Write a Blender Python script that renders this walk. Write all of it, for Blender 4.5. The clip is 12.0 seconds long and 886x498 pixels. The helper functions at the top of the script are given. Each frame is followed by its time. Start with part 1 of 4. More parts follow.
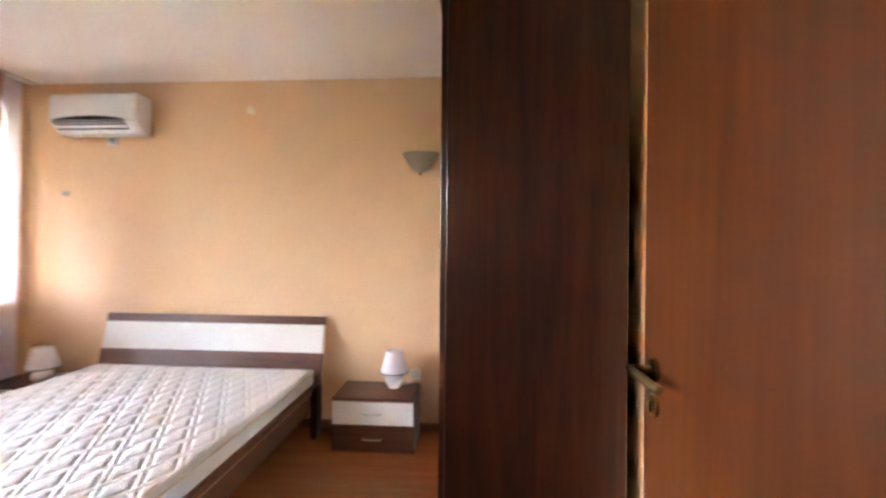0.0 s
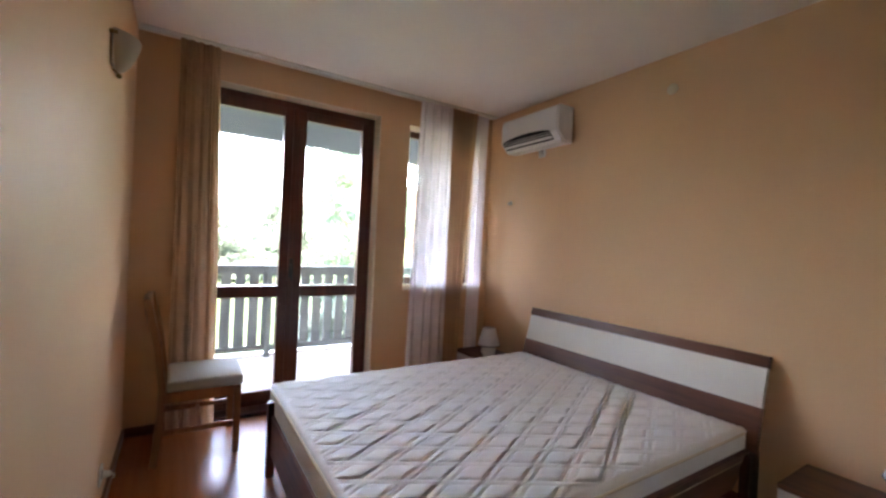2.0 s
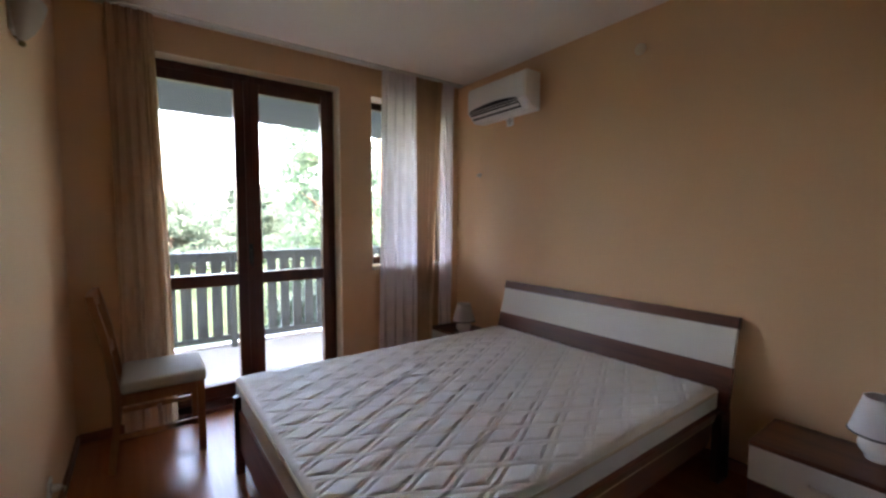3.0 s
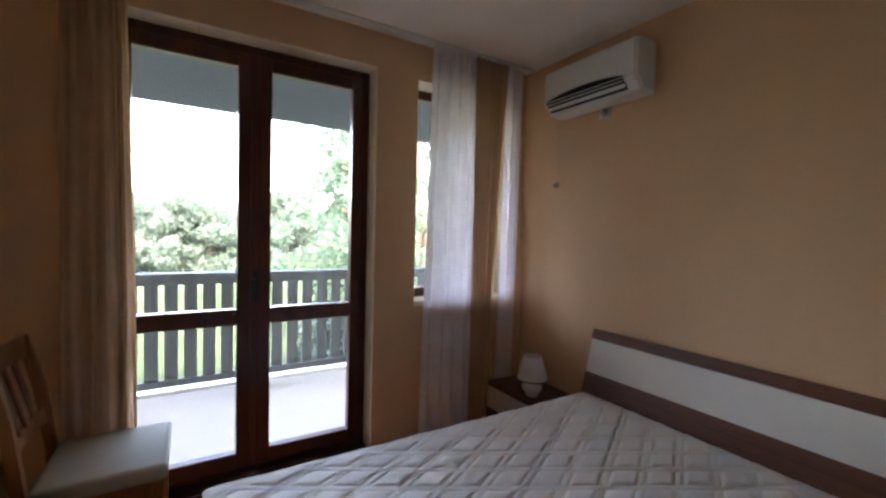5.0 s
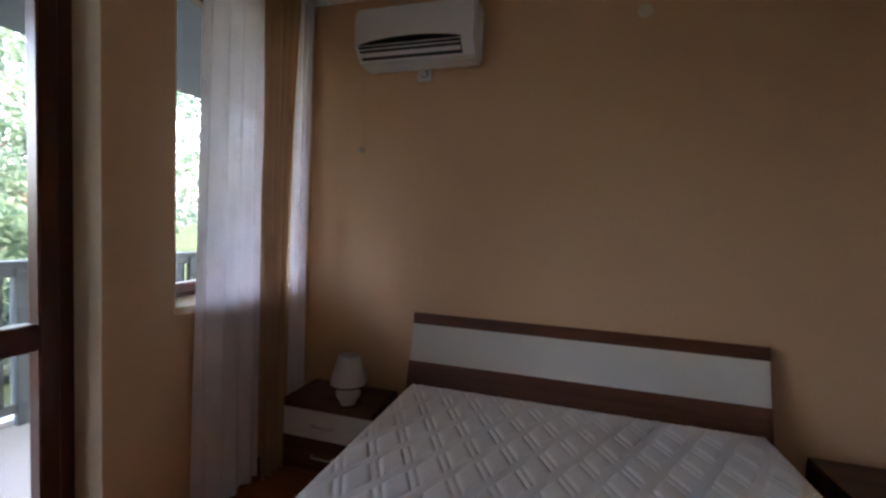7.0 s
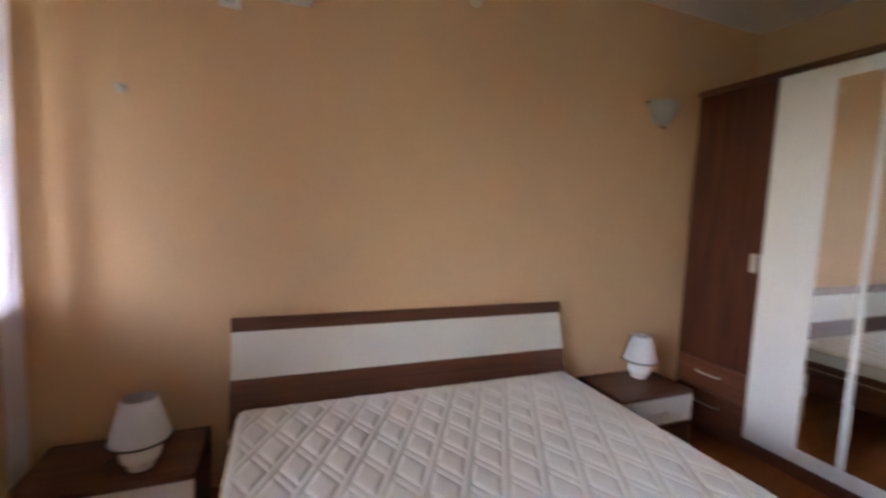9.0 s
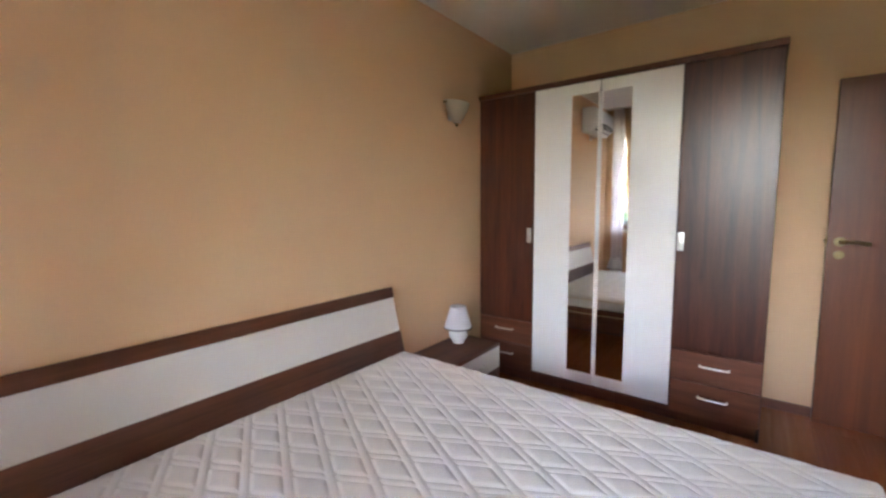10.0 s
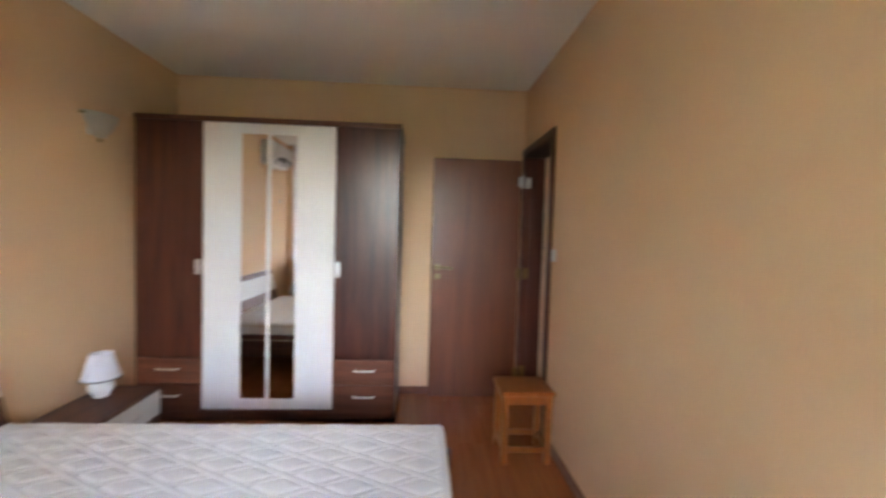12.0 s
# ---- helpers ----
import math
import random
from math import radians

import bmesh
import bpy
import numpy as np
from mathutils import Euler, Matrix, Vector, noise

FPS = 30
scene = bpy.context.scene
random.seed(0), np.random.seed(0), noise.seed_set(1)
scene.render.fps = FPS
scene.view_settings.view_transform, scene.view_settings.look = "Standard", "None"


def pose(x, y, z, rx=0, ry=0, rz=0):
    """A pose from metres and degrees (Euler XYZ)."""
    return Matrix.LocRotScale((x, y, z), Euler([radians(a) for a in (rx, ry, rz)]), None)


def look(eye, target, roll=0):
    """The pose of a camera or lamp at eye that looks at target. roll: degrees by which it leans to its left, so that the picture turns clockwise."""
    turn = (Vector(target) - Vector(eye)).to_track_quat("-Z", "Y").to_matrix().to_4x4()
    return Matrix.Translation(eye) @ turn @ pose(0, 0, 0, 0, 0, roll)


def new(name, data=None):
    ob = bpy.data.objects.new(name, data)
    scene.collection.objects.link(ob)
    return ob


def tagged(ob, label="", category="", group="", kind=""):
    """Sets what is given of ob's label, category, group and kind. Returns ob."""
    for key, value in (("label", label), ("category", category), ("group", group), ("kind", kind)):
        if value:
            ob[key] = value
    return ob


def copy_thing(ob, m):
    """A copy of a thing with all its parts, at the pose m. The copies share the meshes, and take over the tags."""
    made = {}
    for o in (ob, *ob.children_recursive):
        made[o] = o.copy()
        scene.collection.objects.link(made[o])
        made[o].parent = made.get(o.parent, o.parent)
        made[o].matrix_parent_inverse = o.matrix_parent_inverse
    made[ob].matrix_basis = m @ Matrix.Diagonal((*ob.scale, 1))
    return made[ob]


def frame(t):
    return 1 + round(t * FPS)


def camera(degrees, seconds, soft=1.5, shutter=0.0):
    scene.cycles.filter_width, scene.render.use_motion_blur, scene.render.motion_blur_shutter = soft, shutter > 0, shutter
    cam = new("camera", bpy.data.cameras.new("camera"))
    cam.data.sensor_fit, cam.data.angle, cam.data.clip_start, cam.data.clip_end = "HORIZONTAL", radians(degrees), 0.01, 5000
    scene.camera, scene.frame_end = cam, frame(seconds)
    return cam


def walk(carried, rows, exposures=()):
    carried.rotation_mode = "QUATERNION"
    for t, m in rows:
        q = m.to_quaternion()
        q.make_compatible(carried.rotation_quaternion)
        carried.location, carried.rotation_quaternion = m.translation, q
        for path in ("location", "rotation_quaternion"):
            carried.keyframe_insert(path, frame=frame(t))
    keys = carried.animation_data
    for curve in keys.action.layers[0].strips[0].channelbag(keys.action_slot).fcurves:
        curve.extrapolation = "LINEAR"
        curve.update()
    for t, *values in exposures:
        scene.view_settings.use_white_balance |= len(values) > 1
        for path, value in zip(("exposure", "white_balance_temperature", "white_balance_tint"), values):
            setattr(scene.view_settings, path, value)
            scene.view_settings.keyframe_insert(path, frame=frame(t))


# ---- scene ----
cam = camera(93.6, 12.0, 2.6, 0.5)
PATH = [
    (0, (-0.09, 0.509, 1.355), (-0.217, 2.505, 1.349), 0.5),
    (0.3, (-0.152, 0.646, 1.346), (-0.134, 2.647, 1.343), 1.0),
    (0.5, (-0.156, 0.766, 1.378), (-0.238, 2.763, 1.311), -0.1),
    (0.7, (-0.158, 0.891, 1.356), (-0.541, 2.852, 1.359), 0.6),
    (0.9, (-0.211, 0.98, 1.347), (-0.955, 2.834, 1.375), 2.0),
    (1, (-0.2, 1.004, 1.3), (-1.14, 2.767, 1.395), 3.1),
    (1.1, (-0.224, 1.027, 1.307), (-1.302, 2.713, 1.403), 3.2),
    (1.3, (-0.252, 1.037, 1.31), (-1.552, 2.559, 1.361), 2.4),
    (1.5, (-0.254, 0.991, 1.322), (-1.734, 2.337, 1.314), 1.3),
    (2, (-0.262, 0.963, 1.322), (-1.953, 2.031, 1.309), 2.7),
    (2.5, (-0.274, 0.936, 1.309), (-1.978, 1.979, 1.215), 1.0),
    (3, (-0.337, 1.043, 1.327), (-1.951, 2.217, 1.199), 0.0),
    (5, (-1.16, 1.395, 1.391), (-2.867, 2.435, 1.323), 1.4),
    (5.5, (-1.425, 1.374, 1.371), (-3.032, 2.564, 1.339), 1.9),
    (6, (-1.648, 1.337, 1.381), (-2.784, 2.98, 1.269), -0.8),
    (6.5, (-1.866, 1.339, 1.314), (-2.621, 3.189, 1.228), 1.3),
    (8.3, (-2.515, 1.458, 1.314), (-2.446, 3.448, 1.182), 1.7),
    (8.5, (-2.592, 1.494, 1.316), (-2.307, 3.472, 1.249), 2.1),
    (9, (-2.658, 1.575, 1.328), (-1.932, 3.43, 1.148), 2.2),
    (9.5, (-2.806, 1.665, 1.352), (-1.426, 3.109, 1.249), 1.7),
    (10, (-2.939, 1.774, 1.329), (-1.362, 2.985, 1.118), -0.5),
    (10.5, (-2.944, 1.808, 1.363), (-1.252, 2.875, 1.33), 1.0),
    (11, (-3.047, 1.755, 1.394), (-1.202, 2.525, 1.333), -0.4),
    (11.5, (-3.14, 1.661, 1.396), (-1.186, 2.063, 1.253), 0.4),
    (12, (-3.147, 1.568, 1.397), (-1.152, 1.458, 1.314), 1.7),
]
EXPOSURES = [
    (0.0, 8.08, 7800, 30), (0.5, 7.98, 7800, 30), (1.0, 8.08, 7700, 28.5), (1.5, 7.52, 7750, 28.5), (2.0, 6.5, 7800, 28),
    (2.5, 6.12, 7750, 27.5), (3.0, 5.8, 7700, 27), (5.0, 5.6, 7550, 26), (5.5, 5.3, 7500, 26), (6.0, 5.05, 7450, 26),
    (6.5, 5.0, 7450, 26.5), (8.5, 6.36, 8000, 30), (9.0, 6.55, 8100, 30), (9.5, 6.9, 8000, 29), (10.5, 6.98, 7900, 28.5), (12.0, 7.1, 7850, 27),
]
walk(cam, [(t, look(eye, target, roll)) for t, eye, target, roll in PATH], EXPOSURES)

# ---- daylight: hazy sky and a soft veiled sun ----
world = bpy.data.worlds.new("sky")
scene.world = world
world.use_nodes = True
wn = world.node_tree.nodes
sky = wn.new("ShaderNodeTexSky")
sky.sky_type = "NISHITA"
sky.sun_disc = False
SUN_EL, SUN_AZ = radians(50), radians(95)
sky.sun_elevation, sky.sun_rotation = SUN_EL, SUN_AZ
sky.dust_density = 4.0
world.node_tree.links.new(sky.outputs[0], wn["Background"].inputs[0])
wn["Background"].inputs[1].default_value = 0.15
sun_data = bpy.data.lights.new("sun", "SUN")
sun_data.energy, sun_data.angle, sun_data.color = 0.8, radians(12), (1.0, 0.95, 0.88)
sun = new("sun", sun_data)
sun.matrix_world = look((60 * math.sin(SUN_AZ) * math.cos(SUN_EL), 60 * math.cos(SUN_AZ) * math.cos(SUN_EL), 60 * math.sin(SUN_EL)), (0, 0, 0))

# ---- room plan, metres ----
XW, XE, YS, YN, ZC = -3.57, 0.40, 0.69, 3.572, 2.61
DOOR_X0, DOOR_X1, DOOR_H = -0.36, 0.35, 2.04
FD_Y0, FD_Y1, FD_Z0, FD_Z1 = 1.035, 2.370, 0.03, 2.403
WI_Y0, WI_Y1, WI_Z0, WI_Z1 = 2.645, 3.44, 0.95, 2.385
WT = 0.25
HALL_Y0, HALL_X0, WALL_S = -1.6, -1.3, 0.16


# ---- materials ----
def nodes_of(name):
    m = bpy.data.materials.new(name)
    m.use_nodes = True
    t = m.node_tree
    return m, t, t.nodes["Principled BSDF"]


def coords(t, scale=(1, 1, 1), shift=True):
    tc, mp = t.nodes.new("ShaderNodeTexCoord"), t.nodes.new("ShaderNodeMapping")
    mp.inputs["Scale"].default_value = scale
    t.links.new(tc.outputs["Object"], mp.inputs["Vector"])
    if shift:
        oi, mul = t.nodes.new("ShaderNodeObjectInfo"), t.nodes.new("ShaderNodeMath")
        mul.operation = "MULTIPLY"
        mul.inputs[1].default_value = 17.0
        t.links.new(oi.outputs["Random"], mul.inputs[0])
        t.links.new(mul.outputs[0], mp.inputs["Location"])
    return mp


def noise_tex(t, vec, scale, detail=4.0, rough=0.55, distortion=0.0):
    n = t.nodes.new("ShaderNodeTexNoise")
    n.inputs["Scale"].default_value, n.inputs["Detail"].default_value = scale, detail
    n.inputs["Roughness"].default_value, n.inputs["Distortion"].default_value = rough, distortion
    t.links.new(vec.outputs[0], n.inputs["Vector"])
    return n


def ramp(t, fac, stops):
    r = t.nodes.new("ShaderNodeValToRGB")
    while len(r.color_ramp.elements) < len(stops):
        r.color_ramp.elements.new(0.5)
    for e, (p, c) in zip(r.color_ramp.elements, stops):
        e.position, e.color = p, (*c, 1)
    t.links.new(fac, r.inputs[0])
    return r


def bump(t, bsdf, height, strength, distance=0.002):
    b = t.nodes.new("ShaderNodeBump")
    b.inputs["Strength"].default_value, b.inputs["Distance"].default_value = strength, distance
    t.links.new(height, b.inputs["Height"])
    t.links.new(b.outputs[0], bsdf.inputs["Normal"])


def shade(c, k):
    return tuple(min(1.0, v * k) for v in c)


def paint(name, c, rough=0.6, vary=0.05, grain=160.0, relief=0.12, big=1.3):
    """A plain coloured surface with faint cloudiness and fine grain."""
    m, t, b = nodes_of(name)
    v = coords(t)
    n = noise_tex(t, v, big, 5)
    r = ramp(t, n.outputs[0], [(0.3, shade(c, 1 - vary)), (0.7, shade(c, 1 + vary))])
    t.links.new(r.outputs[0], b.inputs["Base Color"])
    g = noise_tex(t, v, grain, 3)
    bump(t, b, g.outputs[0], relief)
    rr = t.nodes.new("ShaderNodeMapRange")
    rr.inputs["To Min"].default_value, rr.inputs["To Max"].default_value = rough - 0.06, rough + 0.06
    t.links.new(n.outputs[0], rr.inputs["Value"])
    t.links.new(rr.outputs[0], b.inputs["Roughness"])
    return m


def wood(name, dark, light, axis="z", rough=0.35, figure=3.0, relief=0.08, coat=0.0):
    """Straight-grained wood or wood foil; the grain runs along the axis."""
    m, t, b = nodes_of(name)
    k = {"x": (0.35, 6, 6), "y": (6, 0.35, 6), "z": (6, 6, 0.35)}[axis]
    v = coords(t, k)
    n1 = noise_tex(t, v, figure, 5, 0.6, 0.8)
    n2 = noise_tex(t, v, figure * 9, 4, 0.6, 0.2)
    mix = t.nodes.new("ShaderNodeMath")
    mix.operation = "MULTIPLY_ADD"
    mix.inputs[1].default_value = 0.35
    t.links.new(n2.outputs[0], mix.inputs[0])
    t.links.new(n1.outputs[0], mix.inputs[2])
    mid = tuple((p + q) / 2 for p, q in zip(dark, light))
    r = ramp(t, mix.outputs[0], [(0.46, dark), (0.72, mid), (0.95, light)])
    t.links.new(r.outputs[0], b.inputs["Base Color"])
    bump(t, b, n2.outputs[0], relief, 0.001)
    b.inputs["Roughness"].default_value = rough
    b.inputs["Coat Weight"].default_value = coat
    b.inputs["Coat Roughness"].default_value = 0.25
    return m


def metal(name, c, rough=0.25):
    m, t, b = nodes_of(name)
    b.inputs["Base Color"].default_value = (*c, 1)
    b.inputs["Metallic"].default_value = 1.0
    v = coords(t, (1, 1, 1))
    n = noise_tex(t, v, 90, 3)
    rr = t.nodes.new("ShaderNodeMapRange")
    rr.inputs["To Min"].default_value, rr.inputs["To Max"].default_value = rough - 0.08, rough + 0.1
    t.links.new(n.outputs[0], rr.inputs["Value"])
    t.links.new(rr.outputs[0], b.inputs["Roughness"])
    return m


def cloth(name, c, see=0.0, glow=0.3, weave=900.0):
    """Curtain cloth: part lets light through, part is open weave."""
    m, t, b = nodes_of(name)
    b.inputs["Roughness"].default_value = 0.9
    v = coords(t)
    n = noise_tex(t, v, 6, 4)
    r = ramp(t, n.outputs[0], [(0.3, shade(c, 0.94)), (0.7, shade(c, 1.05))])
    t.links.new(r.outputs[0], b.inputs["Base Color"])
    w = noise_tex(t, v, weave, 1)
    bump(t, b, w.outputs[0], 0.15, 0.0005)
    tr, tp = t.nodes.new("ShaderNodeBsdfTranslucent"), t.nodes.new("ShaderNodeBsdfTransparent")
    t.links.new(r.outputs[0], tr.inputs[0])
    m1, m2 = t.nodes.new("ShaderNodeMixShader"), t.nodes.new("ShaderNodeMixShader")
    m1.inputs[0].default_value, m2.inputs[0].default_value = glow, see
    t.links.new(b.outputs[0], m1.inputs[1])
    t.links.new(tr.outputs[0], m1.inputs[2])
    t.links.new(m1.outputs[0], m2.inputs[1])
    t.links.new(tp.outputs[0], m2.inputs[2])
    t.links.new(m2.outputs[0], t.nodes["Material Output"].inputs[0])
    return m


def pane_glass(name):
    m, t, b = nodes_of(name)
    tp, gl, lw, pw_, sc, mx = (t.nodes.new("ShaderNode" + k) for k in ("BsdfTransparent", "BsdfGlossy", "LayerWeight", "Math", "Math", "MixShader"))
    tp.inputs[0].default_value = (0.95, 0.97, 0.96, 1)
    gl.inputs["Roughness"].default_value = 0.02
    pw_.operation, sc.operation = "POWER", "MULTIPLY_ADD"
    t.links.new(lw.outputs["Facing"], pw_.inputs[0])
    pw_.inputs[1].default_value = 4.0
    t.links.new(pw_.outputs[0], sc.inputs[0])
    sc.inputs[1].default_value, sc.inputs[2].default_value = 0.7, 0.03
    t.links.new(sc.outputs[0], mx.inputs[0])
    t.links.new(tp.outputs[0], mx.inputs[1])
    t.links.new(gl.outputs[0], mx.inputs[2])
    t.links.new(mx.outputs[0], t.nodes["Material Output"].inputs[0])
    return m


def leafage(name, dark, light):
    m, t, b = nodes_of(name)
    g = t.nodes.new("ShaderNodeNewGeometry")
    r = ramp(t, g.outputs["Random Per Island"], [(0.0, dark), (0.6, tuple((p + q) / 2 for p, q in zip(dark, light))), (1.0, light)])
    t.links.new(r.outputs[0], b.inputs["Base Color"])
    b.inputs["Roughness"].default_value = 0.55
    tr, mx = t.nodes.new("ShaderNodeBsdfTranslucent"), t.nodes.new("ShaderNodeMixShader")
    t.links.new(r.outputs[0], tr.inputs[0])
    mx.inputs[0].default_value = 0.6
    t.links.new(b.outputs[0], mx.inputs[1])
    t.links.new(tr.outputs[0], mx.inputs[2])
    t.links.new(mx.outputs[0], t.nodes["Material Output"].inputs[0])
    return m


WALL = paint("wall_paint", (0.765, 0.490, 0.284), 0.62, 0.035, 140, 0.22)
HALL_WALL = paint("hall_paint", (0.78, 0.62, 0.48), 0.62, 0.035, 140, 0.2)
CEIL = paint("ceiling_paint", (0.90, 0.825, 0.755), 0.8, 0.02, 120, 0.15)
REVEAL = paint("reveal_plaster", (0.80, 0.68, 0.52), 0.7, 0.03, 120, 0.2)
WALNUT_V = wood("walnut_foil_upright", (0.032, 0.0062, 0.0029), (0.120, 0.031, 0.0140), "z", 0.30)
WALNUT_X = wood("walnut_foil_long", (0.075, 0.0215, 0.0108), (0.200, 0.071, 0.036), "x", 0.42)
WALNUT_Y = wood("walnut_foil_rail", (0.085, 0.024, 0.0115), (0.225, 0.077, 0.038), "y", 0.36)
DOORWOOD = wood("door_foil", (0.115, 0.024, 0.0045), (0.205, 0.051, 0.0105), "z", 0.36, 2.2)
FRAMEWOOD = wood("mahogany_stain", (0.062, 0.015, 0.008), (0.14, 0.036, 0.018), "z", 0.32)
FRAMEWOOD_Y = wood("mahogany_stain_level", (0.062, 0.015, 0.008), (0.14, 0.036, 0.018), "y", 0.32)
SKIRT = wood("skirting_foil", (0.17, 0.054, 0.024), (0.24, 0.085, 0.040), "x", 0.4)
PLANK = wood("laminate_floor", (0.30, 0.092, 0.031), (0.42, 0.148, 0.054), "x", 0.25, 2.5, 0.04)
CHAIRWOOD = wood("beech_varnish", (0.24, 0.095, 0.034), (0.40, 0.18, 0.07), "z", 0.35)
STOOLWOOD = wood("pine_varnish", (0.24, 0.058, 0.010), (0.38, 0.108, 0.021), "z", 0.3)
# weathered wood; the blue-grey lift in the colour stands in for haze
RAILWOOD = wood("weathered_rail_hazed", (0.088, 0.110, 0.116), (0.158, 0.188, 0.194), "z", 0.6)
WHITE_FOIL = paint("white_foil", (0.76, 0.755, 0.73), 0.33, 0.012, 60, 0.008)
WHITE_PANEL = paint("cream_white_panel", (0.75, 0.725, 0.665), 0.5, 0.03, 70, 0.12)
PLASTIC = paint("white_plastic", (0.80, 0.80, 0.77), 0.38, 0.015, 90, 0.03)
DARK = paint("dark_plastic", (0.015, 0.015, 0.016), 0.5, 0.1, 90, 0.05)
CERAMIC = paint("white_ceramic", (0.80, 0.79, 0.76), 0.15, 0.015, 40, 0.02)
SHADE = cloth("lamp_shade_cloth", (0.78, 0.76, 0.78), 0.0, 0.25)
FROST = cloth("frosted_glass", (0.57, 0.51, 0.42), 0.0, 0.25)
TICKING = paint("mattress_ticking", (0.71, 0.68, 0.63), 0.50, 0.03, 420, 0.18)
for n in TICKING.node_tree.nodes:
    if n.type == "BSDF_PRINCIPLED":
        n.inputs["Sheen Weight"].default_value, n.inputs["Sheen Roughness"].default_value, n.inputs["Specular IOR Level"].default_value = 0.7, 0.4, 0.6
BAND = paint("mattress_side_band", (0.76, 0.75, 0.71), 0.8, 0.03, 260, 0.3)
CORD = paint("mattress_piping", (0.62, 0.53, 0.38), 0.8, 0.05, 200, 0.2)
SEATCLOTH = paint("seat_cloth", (0.44, 0.42, 0.36), 0.9, 0.05, 500, 0.4)
CHROME = metal("satin_chrome", (0.64, 0.63, 0.61), 0.34)
BRASS = metal("aged_brass", (0.26, 0.175, 0.080), 0.33)
MIRROR = metal("mirror_silver", (0.90, 0.91, 0.90), 0.09)
MIRROR.node_tree.nodes["Map Range"].inputs["To Min"].default_value = 0.012
MIRROR.node_tree.nodes["Map Range"].inputs["To Max"].default_value = 0.02
# same voile as the main sheer, more translucent so the corner strip shows brighter
SHEER_EDGE = cloth("sheer_voile_edge", (0.88, 0.83, 0.86), 0.015, 0.36)
SHEER = cloth("sheer_voile", (0.88, 0.83, 0.86), 0.015, 0.23)
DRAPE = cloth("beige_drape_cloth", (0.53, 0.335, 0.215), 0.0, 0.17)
# lighter, more translucent copy of the drape cloth, painting its edges as if lit
DRAPE_LIT = cloth("drape_cloth_lit_edge", (0.64, 0.42, 0.26), 0.0, 0.36)
GLASS = pane_glass("window_glass")
TILE = paint("balcony_screed", (0.55, 0.505, 0.430), 0.7, 0.06, 60, 0.2, 2.0)
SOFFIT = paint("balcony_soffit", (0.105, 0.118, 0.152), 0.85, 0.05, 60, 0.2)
RENDER_OUT = paint("outer_render", (0.66, 0.62, 0.55), 0.85, 0.05, 80, 0.3)
GRASS = paint("lawn", (0.026, 0.041, 0.025), 0.9, 0.35, 30, 0.8, 0.6)
GRASS.node_tree.nodes["Principled BSDF"].inputs["Specular IOR Level"].default_value = 0.0
BARK = wood("bark", (0.05, 0.035, 0.025), (0.14, 0.10, 0.075), "z", 0.9, 4.0, 0.6)
LEAF_A = leafage("leaf_green", (0.050, 0.100, 0.066), (0.085, 0.155, 0.095))
# paler and bluer than the other leaves: haze painted into the leaf colour
LEAF_B = leafage("leaf_hazed", (0.068, 0.112, 0.092), (0.108, 0.165, 0.135))


# ---- mesh helpers ----
def bx(bm, lo, hi, bevel=0.0, seg=2, m=None):
    g = bmesh.ops.create_cube(bm, size=1)
    for v in g["verts"]:
        v.co = Vector([(p + q) / 2 + c * (q - p) for p, q, c in zip(lo, hi, v.co)])
    if bevel:
        edges = list({e for v in g["verts"] for e in v.link_edges})
        r = bmesh.ops.bevel(bm, geom=edges, offset=bevel, segments=seg, affect="EDGES", profile=0.6)
        vs = list({v for f in r["faces"] for v in f.verts} | {v for v in g["verts"] if v.is_valid})
    else:
        vs = g["verts"]
    if m is not None:
        bmesh.ops.transform(bm, matrix=m, verts=vs)
    return vs


def rod(bm, a, b, r1, r2=None, n=14):
    a, b = Vector(a), Vector(b)
    q = (b - a).to_track_quat("Z", "Y").to_matrix().to_4x4()
    bmesh.ops.create_cone(bm, cap_ends=True, segments=n, radius1=r1, radius2=r1 if r2 is None else r2, depth=(b - a).length,
                          matrix=Matrix.Translation((a + b) / 2) @ q)


def lathe(bm, profile, n=28, arc=math.tau, start=0.0, squash=1.0):
    """Turn (radius, height) points about z."""
    closed = abs(arc - math.tau) < 1e-6
    cols = n if closed else n + 1
    rings = [[bm.verts.new((r * math.cos(start + arc * k / n), squash * r * math.sin(start + arc * k / n), z)) for k in range(cols)] for r, z in profile]
    for lower, upper in zip(rings, rings[1:]):
        for k in range(n):
            j = (k + 1) % cols
            bm.faces.new((lower[k], lower[j], upper[j], upper[k]))


def tube(bm, pts, r, n=8):
    pts = [Vector(p) for p in pts]
    rings = []
    for i, p in enumerate(pts):
        d = (pts[min(i + 1, len(pts) - 1)] - pts[max(i - 1, 0)]).normalized()
        q = d.to_track_quat("Z", "Y")
        rings.append([bm.verts.new(p + q @ Vector((r * math.cos(math.tau * k / n), r * math.sin(math.tau * k / n), 0))) for k in range(n)])
    for a, b in zip(rings, rings[1:]):
        for k in range(n):
            bm.faces.new((a[k], a[(k + 1) % n], b[(k + 1) % n], b[k]))
    bm.faces.new(rings[0][::-1])
    bm.faces.new(rings[-1])


def mesh_of(name, bm, mat, smooth=True):
    bmesh.ops.recalc_face_normals(bm, faces=bm.faces)
    me = bpy.data.meshes.new(name)
    bm.to_mesh(me)
    bm.free()
    me.materials.append(mat)
    if smooth:
        me.polygons.foreach_set("use_smooth", [True] * len(me.polygons))
        me.set_sharp_from_angle(angle=radians(35))
    return me


